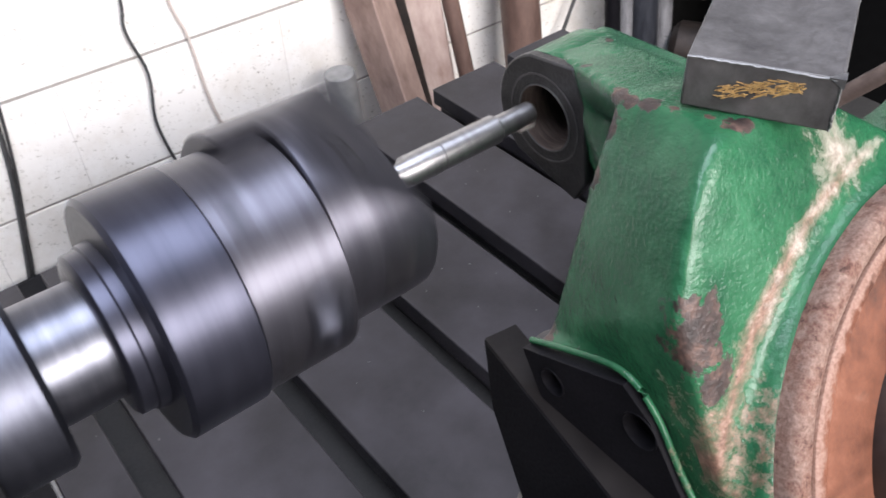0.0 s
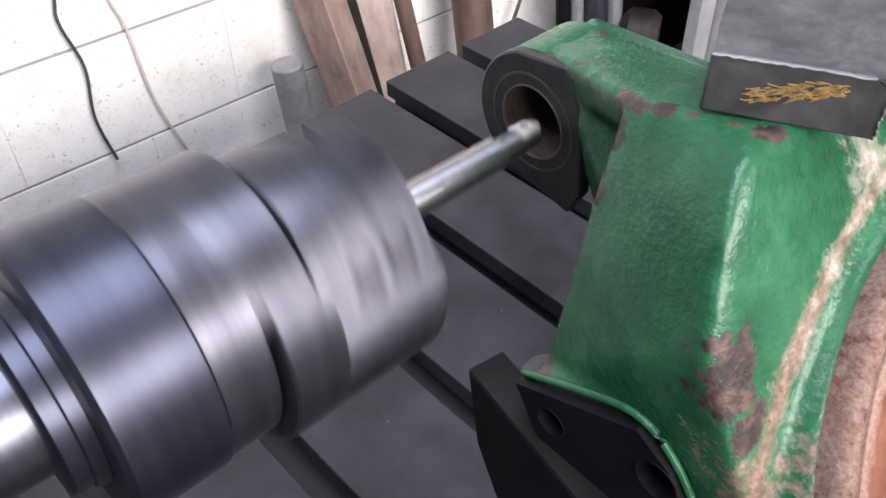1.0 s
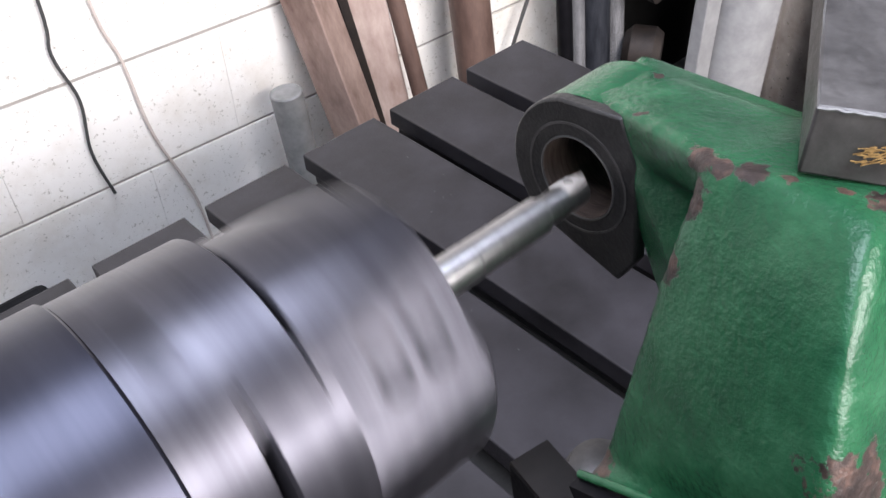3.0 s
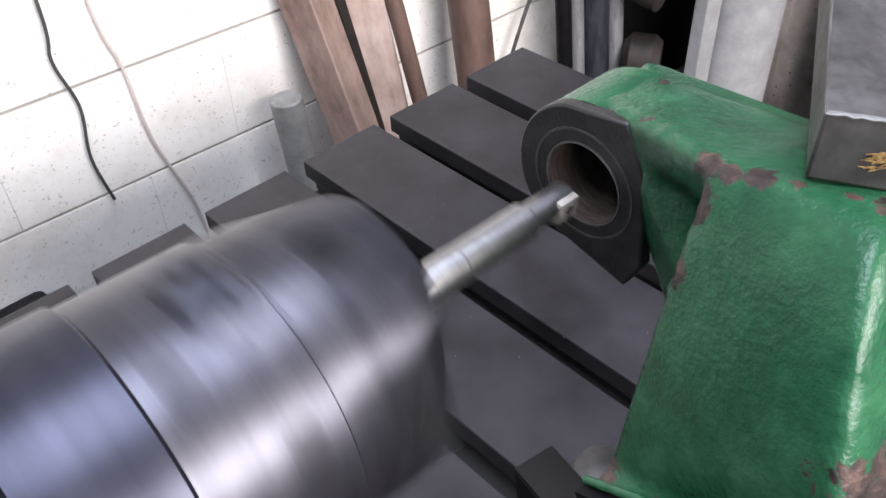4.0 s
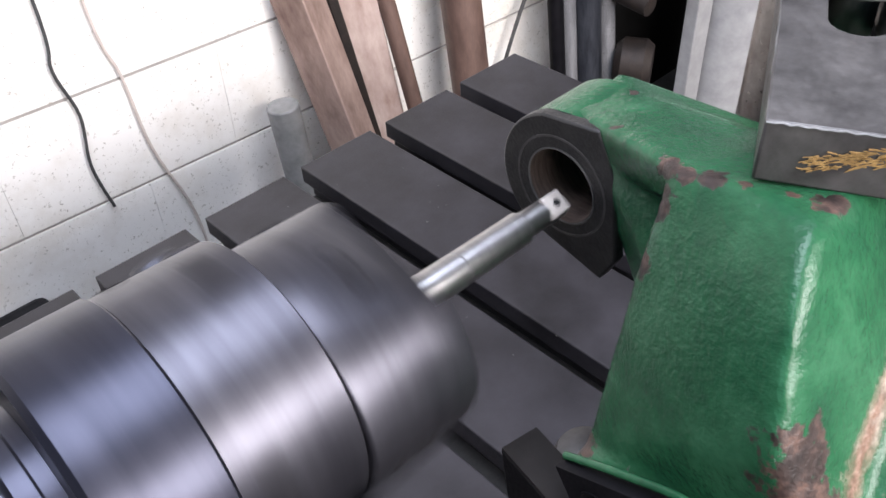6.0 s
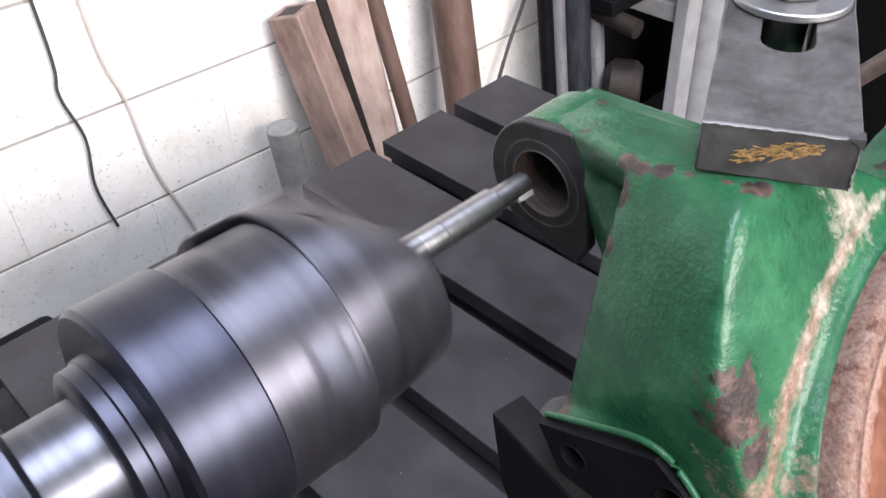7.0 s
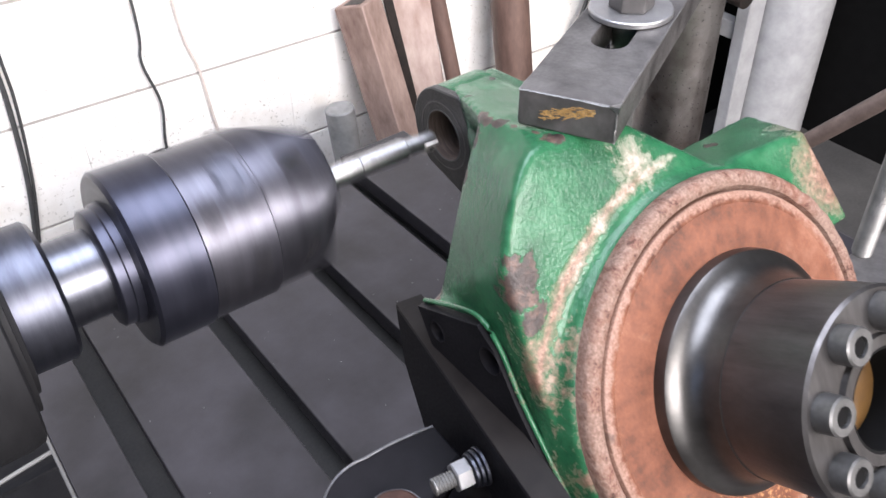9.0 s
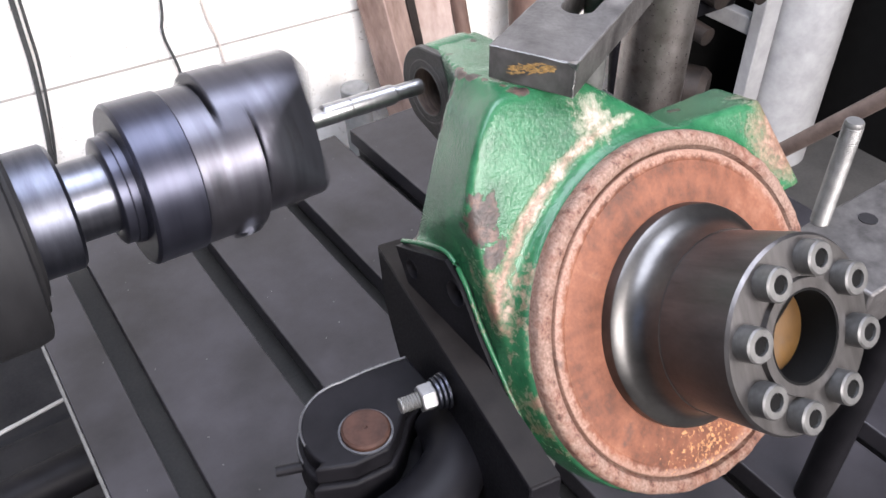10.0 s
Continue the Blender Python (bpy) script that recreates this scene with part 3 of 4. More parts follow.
def casting():
    bm = bmesh.new()
    # upper arm: front ridge, sloping left facet, sloping top
    ridge_top, ridge_foot, back_top, back_foot = (-0.054, 0.0145, 0.134), (-0.0965, 0.0155, 0.091), (-0.061, 0.05, 0.1495), (-0.088, 0.094, 0.0705)
    core = [(-0.02, 0.014, 0.1), (-0.02, 0.055, 0.11), (0.0, 0.09, 0.05), (0.0, 0.012, 0.05), (0.03, 0.012, 0.09), (0.03, 0.06, 0.095)]
    hull([ridge_top, back_top, (-0.058, 0.03, 0.12), (-0.02, 0.014, 0.131), (-0.02, 0.03, 0.138), (-0.02, 0.055, 0.143)] + core, bm)
    bow, bow_back = Vector((-0.3, -0.4, 0.85)) * 0.0135, Vector((0.12, -0.5, 0.85)) * 0.0105

    def facet_line(t):
        swell = 4 * t * (1 - t) * (1.25 - 0.5 * t)
        a, b = Vector(ridge_top).lerp(Vector(ridge_foot), t) + bow * swell, Vector(back_top).lerp(Vector(back_foot), t) + bow_back * swell
        return [a, a.lerp(b, 0.33) + bow * 0.1, a.lerp(b, 0.66) + bow * 0.1, b]

    for k in range(8):
        hull(facet_line(k / 8) + facet_line((k + 1) / 8) + core, bm)
    hull(facet_line(0.9) + facet_line(1.0) + [(-0.095, 0.02, 0.0), (-0.09, 0.09, 0.0), (0.0, 0.012, 0.0), (0.0, 0.09, 0.05)], bm)
    hull([ridge_top, facet_line(0.25)[0], facet_line(0.5)[0], facet_line(0.75)[0], ridge_foot, (-0.02, 0.014, 0.131), (0.03, 0.012, 0.09), (-0.095, 0.02, 0.0), (0.0, 0.012, 0.0), (-0.05, 0.05, 0.05), (0.0, 0.05, 0.05)], bm)
    # core behind the flange
    hull([(0.0945 * math.cos(a), 0.006, 0.0945 * math.sin(a)) for a in np.linspace(0, 2 * math.pi, 40, endpoint=False)]
         + [(0.097 * math.cos(a), 0.03, 0.097 * math.sin(a)) for a in np.linspace(0, 2 * math.pi, 40, endpoint=False)]
         + [(0.06 * math.cos(a), 0.095, 0.06 * math.sin(a)) for a in np.linspace(0, 2 * math.pi, 24, endpoint=False)], bm)
    # pad side
    hull([(-0.094, y, z) for y, z in ((0.095, 0.0715), (0.034, 0.067), (0.024, -0.03), (0.094, -0.06))] + [(-0.03, 0.02, 0.06), (-0.03, 0.09, 0.06), (-0.03, 0.02, -0.05), (-0.03, 0.09, -0.06)], bm)
    # far arm
    hull([(0.121, 0.067, 0.089), (0.092, 0.010, 0.085), (0.03, 0.05, 0.094), (0.035, 0.010, 0.09), (0.135, 0.06, 0.04), (0.11, 0.010, 0.03), (0.03, 0.07, 0.03), (0.03, 0.010, 0.03), (0.1, 0.09, 0.03)], bm)
    # web that runs back to the bored boss, set in behind the left facet
    hull([(-0.0415, y, z) for y, z in ((0.0835, 0.156), (0.0945, 0.161), (0.0835, 0.14), (0.094, 0.115))] + [(-0.01, y, z) for y, z in ((0.104, 0.165), (0.105, 0.108), (0.128, 0.128))]
         + [(0.02, y, z) for y, z in ((0.05, 0.115), (0.1, 0.13), (0.05, 0.09), (0.11, 0.1))] + [(-0.046, 0.06, 0.149), (-0.058, 0.072, 0.105), (-0.05, 0.09, 0.085)], bm)
    # top of the web, level with the arm
    hull([(x, y, z - d) for d in (0.0, 0.014) for x, y, z in ((-0.0405, 0.083, 0.1575), (-0.0405, 0.1, 0.164), (-0.0605, 0.05, 0.1495), (-0.016, 0.104, 0.163), (-0.02, 0.055, 0.144), (0.025, 0.1, 0.13), (0.03, 0.06, 0.105))], bm)
    return bm


def boss_tube():
    """The green outside of the boss, with the bore through it."""
    return ring_mesh(-0.0432, -0.018, 0.0139, 0.0252, 64)


cast = part("casting", casting(), GREEN, knuckle, "green paint chipped to rust along the edges")
part("boss_tube", boss_tube(), GREEN, knuckle, m=pose(0, BORE_Y, BORE_Z))
rm = cast.modifiers.new("blend", "REMESH")
rm.mode, rm.voxel_size, rm.use_smooth_shade = "VOXEL", 0.0018, True
sm = cast.modifiers.new("soft", "SMOOTH")
sm.factor, sm.iterations = 0.5, 15


boss_outline = [(0.083, 0.157)] + [(BORE_Y + 0.0255 * math.cos(a), BORE_Z + 0.0255 * math.sin(a)) for a in np.linspace(radians(100), radians(-28), 24)] + [(0.107, 0.1055), (0.097, 0.112), (0.0835, 0.142)]


def plate_with_hole(outline, hole, z0, z1, more=()):
    bm = bmesh.new()
    loops = []
    for z in (z0, z1):
        es = []
        rows = []
        for loop in (outline, hole, *more):
            vs = [bm.verts.new((x, y, z)) for x, y in loop]
            es += [bm.edges.new((vs[k], vs[(k + 1) % len(vs)])) for k in range(len(vs))]
            rows.append(vs)
        bmesh.ops.triangle_fill(bm, edges=es, use_beauty=True)
        loops.append(rows)
    for lo, hi in zip(*loops):
        for k in range(len(lo)):
            bm.faces.new((lo[k], lo[(k + 1) % len(lo)], hi[(k + 1) % len(hi)], hi[k]))
    return bm


ON_SIDE = Matrix(((0, 0, 1, 0), (1, 0, 0, 0), (0, 1, 0, 0), (0, 0, 0, 1)))
bore_loop = [(BORE_Y + 0.0136 * math.cos(a), BORE_Z + 0.0136 * math.sin(a)) for a in np.linspace(0, 2 * math.pi, 40, endpoint=False)]
boss = part("bore_boss", plate_with_hole(boss_outline, bore_loop, -0.0475, -0.0425), BOSS, knuckle, "bare dark machined boss face", bevel=0.0008)
boss.matrix_local = ON_SIDE
part("bore_liner", ring_mesh(-0.0472, -0.012, 0.0132, 0.0138), BORESTEEL, knuckle, "freshly cut bore wall", m=pose(0, BORE_Y, BORE_Z))
part("boss_ring", ring_mesh(-0.0477, -0.0474, 0.0178, 0.0186), CLAMPSTEEL, knuckle, "scraped ring round the bore", m=pose(0, BORE_Y, BORE_Z))
part("bore_chamfer", ring_mesh(-0.0477, -0.0466, 0.0135, 0.014), STUDSTEEL, knuckle, "bright edge of the bore", m=pose(0, BORE_Y, BORE_Z))
HUB = pose(0, 0, 0, 0, 0, -90)


def worn_lathe(profile, n, wear, seed):
    """A lathe whose surface is eaten unevenly, most at the rows marked in wear."""
    bm = lathe(profile, n)
    bm.verts.ensure_lookup_table()
    for row, amount in enumerate(wear):
        for k in range(n):
            v = bm.verts[row * n + k]
            q = noise.noise(Vector((v.co.x * 90 + seed, v.co.y * 90, v.co.z * 90))) + 0.6 * noise.noise(Vector((v.co.x * 320, v.co.y * 320 + seed, v.co.z * 320)))
            v.co.x += q * amount
            f = 1 + q * amount * 6
            v.co.y, v.co.z = v.co.y * f, v.co.z * f
    return bm


RIM_PROFILE = [(-0.012, 0.0927), (-0.0025, 0.0929), (-0.0002, 0.0921), (0.001, 0.0905), (0.0014, 0.0885), (0.0012, 0.0866), (0.0004, 0.0852), (-0.0022, 0.0846), (-0.0035, 0.0836), (-0.0035, 0.083)]
part("flange_rim", worn_lathe(RIM_PROFILE, 256, (0, 0.0005, 0.0007, 0.0006, 0.0004, 0.0005, 0.0005, 0, 0, 0), 3.0), RIM, knuckle, "pinkish flaking flange rim", m=HUB)
part("flange_face", worn_lathe([(-0.008, 0.0834), (-0.0012, 0.0834), (0.0, 0.0828), (0.0006, 0.0815), (0.0006, 0.0782), (0.0002, 0.0776), (0.0008, 0.068), (0.0012, 0.062), (0.0012, 0.05)], 192, (0, 0, 0.0002, 0.0002, 0.0001, 0.0001, 0, 0, 0), 9.0), RUSTDISC, knuckle, "rust-filmed flange face with a chalky edge", m=HUB)
part("seal_ring", lathe([(0.0, 0.0568), (0.0045, 0.0568), (0.007, 0.0562), (0.0085, 0.0545), (0.0095, 0.0523), (0.0115, 0.0495), (0.0145, 0.0472), (0.019, 0.0454), (0.0262, 0.0447)], 128), SEALSTEEL, knuckle, "polished shoulder running into the hub", m=HUB)
hub = part("hub", lathe([(0.012, 0.044), (0.0263, 0.0442), (0.0655, 0.0454), (0.067, 0.0442), (0.067, 0.0265), (0.0695, 0.026), (0.0695, 0.0215), (0.05, 0.0205)], 128), HUBSTEEL, knuckle, "oiled dark steel hub", m=HUB)
# Near-black ring paints the shade inside the hub.
part("hub_bore", ring_mesh(0.0505, 0.0692, 0.0203, 0.0214), VOID, knuckle, "inside of the hub, its shade painted near black", m=HUB)
part("hub_plug", lathe([(0.0503, 0.0204), (0.0507, 0.0204)], 48), AMBER, knuckle, "amber greasy hub plug", m=HUB)
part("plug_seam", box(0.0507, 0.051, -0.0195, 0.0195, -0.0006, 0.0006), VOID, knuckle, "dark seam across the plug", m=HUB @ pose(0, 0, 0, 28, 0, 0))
for k in range(8):
    a = 2 * math.pi * k / 8 + 0.4406
    at = pose(0.0348 * math.cos(a), -0.067, 0.0348 * math.sin(a)) @ HUB
    screw = part("cap_screw", lathe([(0.0, 0.0078), (0.0078, 0.0078), (0.0085, 0.007), (0.0085, 0.0042), (0.0035, 0.004)], 24), SCREWSTEEL, knuckle, m=at)
    # Black plug fills most of the socket as its shade.
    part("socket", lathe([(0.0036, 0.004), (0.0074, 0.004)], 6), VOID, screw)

def hole_loop(y, z, r, n=28):
    return [(y + r * math.cos(a), z + r * math.sin(a)) for a in np.linspace(0, 2 * math.pi, n, endpoint=False)]


pad_outline = [(0.0955, 0.0705), (0.044, 0.0665), (0.037, 0.054), (0.035, 0.03), (0.028, -0.005), (0.022, -0.04), (0.095, -0.06)]
pad = part("mounting_pad", plate_with_hole(pad_outline, hole_loop(0.084, 0.058, 0.0056), -0.1, -0.0945, [hole_loop(0.0435, 0.049, 0.007)]), DARKSTEEL, knuckle, "bare dark machined mounting pad", bevel=0.0008)
pad.matrix_local = ON_SIDE
lip_line = spline([(-0.0955, 0.0945, 0.0715), (-0.0962, 0.07, 0.0718), (-0.0968, 0.046, 0.0695), (-0.097, 0.0365, 0.056), (-0.097, 0.0335, 0.03), (-0.0965, 0.0265, -0.005), (-0.0955, 0.02, -0.04)])
part("pad_lip", tube(lip_line, 0.0013, 12), GREEN, knuckle, "green casting lip worn along the pad")
for y, z, r in ((0.084, 0.058, 0.0056), (0.0435, 0.049, 0.007)):
    # Black disc covers the casting, painting the depth of the pad hole dark.
    part("hole_bottom", lathe([(-0.0004, r + 0.001), (0.0, r + 0.001)], 32), VOID, knuckle, m=pose(-0.0941, y, z))
    part("hole_rim", ring_mesh(-0.0003, 0.0005, r, r + 0.0005, 32), DARKSTEEL, knuckle, m=pose(-0.1001, y, z))

# ---- fixture ----
CLAMP = Matrix.Translation((-0.266, -0.7215, 1.3515)) @ pose(0, 0, 0, 0, 0.3, 27.3)
strap = thing("strap_clamp", "worn grey steel strap clamp with yellow marks", "clamp", CLAMP)
outer = [(0, -0.0213), (0.252, -0.0213), (0.252, 0.0213), (0, 0.0213)]
inner = [(0.057 + 0.0085 * math.cos(a), 0.0085 * math.sin(a)) for a in np.linspace(math.pi / 2, 1.5 * math.pi, 9)] + [(0.13 + 0.0085 * math.cos(a), 0.0085 * math.sin(a)) for a in np.linspace(-math.pi / 2, math.pi / 2, 9)]


part("bar", plate_with_hole(outer, inner, -0.0085, 0.0085), CLAMPSTEEL, strap, bevel=0.0008)
for k, (a, b) in enumerate((((0.0, -0.0209, 0.0081), (0.0, 0.0209, 0.0081)), ((0.0, -0.0209, -0.008), (0.0, -0.0209, 0.0081)), ((0.0, -0.0209, 0.0081), (0.2, -0.0209, 0.0081)), ((0.0, 0.0209, 0.0081), (0.2, 0.0209, 0.0081)))):
    q = random.Random(70 + k)
    a, b = Vector(a), Vector(b)
    line = [a.lerp(b, j / 24) + Vector((q.uniform(-1, 1), q.uniform(-1, 1), q.uniform(-1, 1))) * 0.00022 for j in range(25)]
    part("worn_edge", tube(line, 0.00038 if k < 2 else 0.0003, 6), STUDSTEEL, strap, "edge worn bright")
part("corner_chip", hull([(-0.0004, -0.0216, 0.0088), (0.004, -0.0216, 0.0088), (-0.0004, -0.017, 0.0088), (-0.0004, -0.0216, 0.0055), (0.002, -0.0186, 0.0084)]), BARSTEEL, strap, "chipped bright corner")
scribble = bmesh.new()
for k in range(130):
    q = random.Random(k)
    y, w = q.uniform(-0.0125, 0.0095), q.uniform(0.0008, 0.0036)
    z = 0.0022 - 0.28 * (y + 0.003) + q.uniform(-0.0024, 0.002)
    if z > 0.0055 or z < -0.0065:
        continue
    t = q.uniform(0.00012, 0.00034)
    g = q.uniform(-0.7, 0.15)
    prism([(y, z), (y + w, z + g * w), (y + w, z + g * w + t), (y + 0.2 * w, z + t)], -0.0004, -0.0001, scribble)
mark = part("marker_scribble", scribble, CHALK, strap, "ochre marker scribble", smooth=False)
mark.matrix_local = ON_SIDE
tagged(mark, kind="stuff")
part("washer", lathe([(0.0087, 0.02), (0.0117, 0.02)], 48), ZINC, strap, "pale zinc washer", m=pose(0.0885, 0, 0) @ pose(0, 0, 0, 0, -90, 0), bevel=0.0006)
part("nut", lathe([(0.0118, 0.0108), (0.0245, 0.0108)], 6), CLAMPSTEEL, strap, "rusty hexagon nut", smooth=False, m=pose(0.0885, 0, 0) @ pose(0, 0, 0, 0, -90, 20), bevel=0.0006)
clamp_stud = thing("clamp_stud", "grey threaded stud standing in the table slot", "stud")
w = CLAMP @ Vector((0.0885, 0, 0))
part("rod", tube([(w.x, w.y, 0.82), (w.x, w.y, 1.39)], 0.0076, 20), STUDSTEEL, clamp_stud)
riser = thing("riser_cylinder", "grey steel riser cylinder under the clamp heel", "riser")
w = CLAMP @ Vector((0.228, 0, 0))
part("cylinder", lathe([(0.85, 0.024), (w.z - 0.0086, 0.024)], 64), RISERSTEEL, riser, m=pose(w.x, w.y, 0, 0, -90, 0))
jack = thing("jack_post", "pale steel jack post standing under the casting", "jack")
part("post", lathe([(0.85, 0.016), (1.1, 0.016), (1.104, 0.012), (1.217, 0.012), (1.221, 0.0105), (1.223, 0.006)], 40), CLAMPSTEEL, jack, m=pose(-0.293, -0.676, 0, 0, -90, 0))

ANGLE = Matrix.Translation((-0.3175, -0.6575, 0.85)) @ pose(0, 0, 0, 0, 0, -9.5)
angle_plate = thing("angle_plate", "black steel angle plate standing on the table", "angle plate", ANGLE)
up = part("upright", prism([(0, 0.379), (-0.006, 0.34), (-0.045, 0.28), (-0.055, 0.2), (-0.055, 0.0), (-0.178, 0.0), (-0.178, 0.379)], 0.0, 0.0155), DARKSTEEL, angle_plate, bevel=0.0012)
up.matrix_local = ON_SIDE
# Brownish strip, lighter than the plate: paints the light its top catches.
part("top_edge", box(0.0004, 0.0151, -0.177, -0.0008, 0.3791, 0.3796), EDGEBROWN, angle_plate, "brownish top edge painted lighter as if catching light")
part("foot", box(-0.07, -0.0002, -0.175, -0.06, 0, 0.02), DARKSTEEL, angle_plate, bevel=0.001)

EYE_Z = 1.195
swivel = thing("swivel_bracket", "black cast swivel bracket with a rusty pin", "bracket")
pin_at = Vector((-0.3775, -0.743, EYE_Z))
eye_x, eye_y, eye_r = -0.3785, -0.7345, 0.0285
rim = [(eye_x + eye_r * math.cos(a), eye_y + eye_r * math.sin(a)) for a in np.linspace(radians(76), radians(205), 24)]
rim = [(-0.3335, -0.7115), (-0.344, -0.7095), (-0.357, -0.7075)] + rim
outline = rim + [(-0.41, -0.7485), (-0.392, -0.757), (-0.373, -0.7585), (-0.362, -0.75), (-0.352, -0.7395), (-0.3335, -0.734)]
grown = [(eye_x + (x - eye_x) * 1.1, eye_y + (y - eye_y) * 1.1) for x, y in outline]
part("back_flange", prism(grown, EYE_Z - 0.034, EYE_Z - 0.0125), DARKSTEEL, swivel, bevel=0.004, segments=4)
part("eye_plate", prism(outline, EYE_Z - 0.012, EYE_Z), DARKSTEEL, swivel, bevel=0.0035, segments=4)
for grow, z, r in ((0.985, EYE_Z - 0.0002, 0.0007), (1.075, EYE_Z - 0.0127, 0.0006)):
    line = spline([(eye_x + (x - eye_x) * grow, eye_y + (y - eye_y) * grow, z) for x, y in rim[:22]], 2)
    part("lip", tube(line, r, 8), WORNEDGE, swivel, "worn bright lip")
pin = part("pin", lathe([(0, 0.0125), (0.0026, 0.0125), (0.0036, 0.0112), (0.0036, 0.0012), (0.0029, 0.0008)], 40), RUSTPIN, swivel, "rusty round pin head", m=Matrix.Translation(pin_at) @ pose(0, 0, 0, 0, -90, 0))
part("pin_ring", ring_mesh(0.0, 0.0009, 0.0128, 0.014, 40), WORNEDGE, pin)
part("lock_peg", tube([(-0.402, -0.7335, EYE_Z - 0.018), (-0.4215, -0.726, EYE_Z - 0.018)], 0.0028, 16), DARKSTEEL, swivel)
low = lathe([(0.85, 0.05), (1.0, 0.046), (1.1, 0.044), (1.14, 0.04), (1.162, 0.03)], 48)
part("column", low, DARKSTEEL, swivel, m=pose(-0.375, -0.745, 0, 0, -90, 0))


def cast_lump(points, radii, n=20):
    """A swelling cast arm along a curved line."""
    bm = bmesh.new()
    pts = spline(points)
    rings = []
    for k, p in enumerate(pts):
        u = k / (len(pts) - 1) * (len(radii) - 1)
        r = float(np.interp(u, range(len(radii)), radii))
        d = (pts[min(k + 1, len(pts) - 1)] - pts[max(k - 1, 0)]).normalized()
        a = d.cross(Vector((0, 0, 1))).normalized()
        b = d.cross(a)
        rings.append([bm.verts.new(p + r * (a * math.cos(2 * math.pi * q / n) + 0.8 * b * math.sin(2 * math.pi * q / n))) for q in range(n)])
    for a, b in zip(rings, rings[1:]):
        for q in range(n):
            bm.faces.new((a[q], a[(q + 1) % n], b[(q + 1) % n], b[q]))
    bm.faces.new(rings[0])
    bm.faces.new(rings[-1])
    return bm


part("lug_arm", cast_lump([(-0.334, -0.745, 1.176), (-0.341, -0.77, 1.179), (-0.36, -0.782, 1.176), (-0.384, -0.782, 1.168), (-0.404, -0.772, 1.155), (-0.416, -0.754, 1.14)], (0.015, 0.017, 0.018, 0.018, 0.017, 0.015)), DARKSTEEL, swivel, "smooth black cast arm")
part("lug_arm", cast_lump([(-0.345, -0.8, 1.15), (-0.372, -0.806, 1.148), (-0.4, -0.8, 1.14), (-0.424, -0.785, 1.125)], (0.02, 0.023, 0.023, 0.018)), DARKSTEEL, swivel, "smooth black cast arm")
part("web", hull([(x, y, z) for z in (0.86, 1.15) for x, y in ((-0.3355, -0.735), (-0.3355, -0.82), (-0.4, -0.81), (-0.41, -0.76))]), DARKSTEEL, swivel, bevel=0.006, segments=3)

NUT = Matrix.Translation((-0.334, -0.7535, 1.209)) @ pose(0, 0, 0, 0, 0, -9.5)
bolt = thing("hex_bolt", "zinc plated bolt with nut and washers on the angle plate", "bolt", NUT)
thread = [(-0.027, 0.0034), (-0.0265, 0.004)]
for k in range(11):
    thread += [(-0.026 + 0.0015 * k, 0.0041), (-0.0253 + 0.0015 * k, 0.0036)]
part("thread", lathe(thread + [(0.0, 0.0036)], 24), STUDSTEEL, bolt)
part("nut", lathe([(-0.0165, 0.0066), (-0.0158, 0.0072), (-0.0092, 0.0072), (-0.0085, 0.0066)], 6), ZINC, bolt, smooth=False)
for x0, r in ((-0.0082, 0.0082), (-0.0058, 0.0088), (-0.0034, 0.0094)):
    part("washer", ring_mesh(x0, x0 + 0.0018, 0.0042, r, 40), STEEL, bolt, bevel=0.0004)

swarf = bmesh.new()
for k in range(90):
    q = random.Random(500 + k)
    x, y = q.uniform(-0.48, 0.1), q.uniform(-0.75, -0.05)
    if (x % PITCH) > PITCH - SLOT - 0.006:
        continue
    a, l, w = q.uniform(0, math.pi), q.uniform(0.0003, 0.0011), q.uniform(0.0002, 0.0004)
    c, n = math.cos(a), math.sin(a)
    prism([(x + c * l - n * w, y + n * l + c * w), (x - c * l - n * w, y - n * l + c * w), (x - c * l + n * w, y - n * l - c * w), (x + c * l + n * w, y + n * l - c * w)], TABLE_Z, TABLE_Z + 0.0006, swarf)
tagged(part("swarf", swarf, STUDSTEEL, smooth=False), "fine steel swarf scattered on the table", "swarf", kind="stuff")

# ---- second clamp beyond the hub ----
block = thing("clamp_block", "grey steel clamp block beyond the hub", "clamp block")
part("block", box(-0.09, 0.06, -0.83, -0.765, 1.165, 1.2), CLAMPSTEEL, block, bevel=0.002)
part("support", tube([(0.04, -0.8, 0.85), (0.04, -0.8, 1.165)], 0.014, 24), DARKSTEEL, block)
# Flat black disc in place of the shaded hole in the block.
part("block_hole", lathe([(1.2, 0.006), (1.2006, 0.006)], 24), BLACKISH, block, m=pose(-0.03, -0.785, 0, 0, -90, 0))
STUD = Matrix.Translation((-0.0575, -0.769, 1.2))
stud = thing("threaded_stud", "grey threaded stud standing in a clamp block", "stud", STUD)
turns = [(0.0, 0.0056)]
for k in range(58):
    turns += [(0.001 + 0.00123 * k, 0.006), (0.0016 + 0.00123 * k, 0.0056)]
part("thread", lathe(turns + [(0.0735, 0.0058), (0.075, 0.005)], 32), STUDSTEEL, stud, m=pose(0, 0, 0, 0, -90, 0) @ Matrix.Identity(4))

# ---- against the wall ----
def leaning(name, label, category, bm_of, foot, top, material):
    foot, top = Vector(foot), Vector(top)
    ob = thing(name, label, category, Matrix.Translation(foot) @ (top - foot).to_track_quat("Z", "Y").to_matrix().to_4x4())
    part("length", bm_of((top - foot).length), material, ob, bevel=0.003)
    return ob


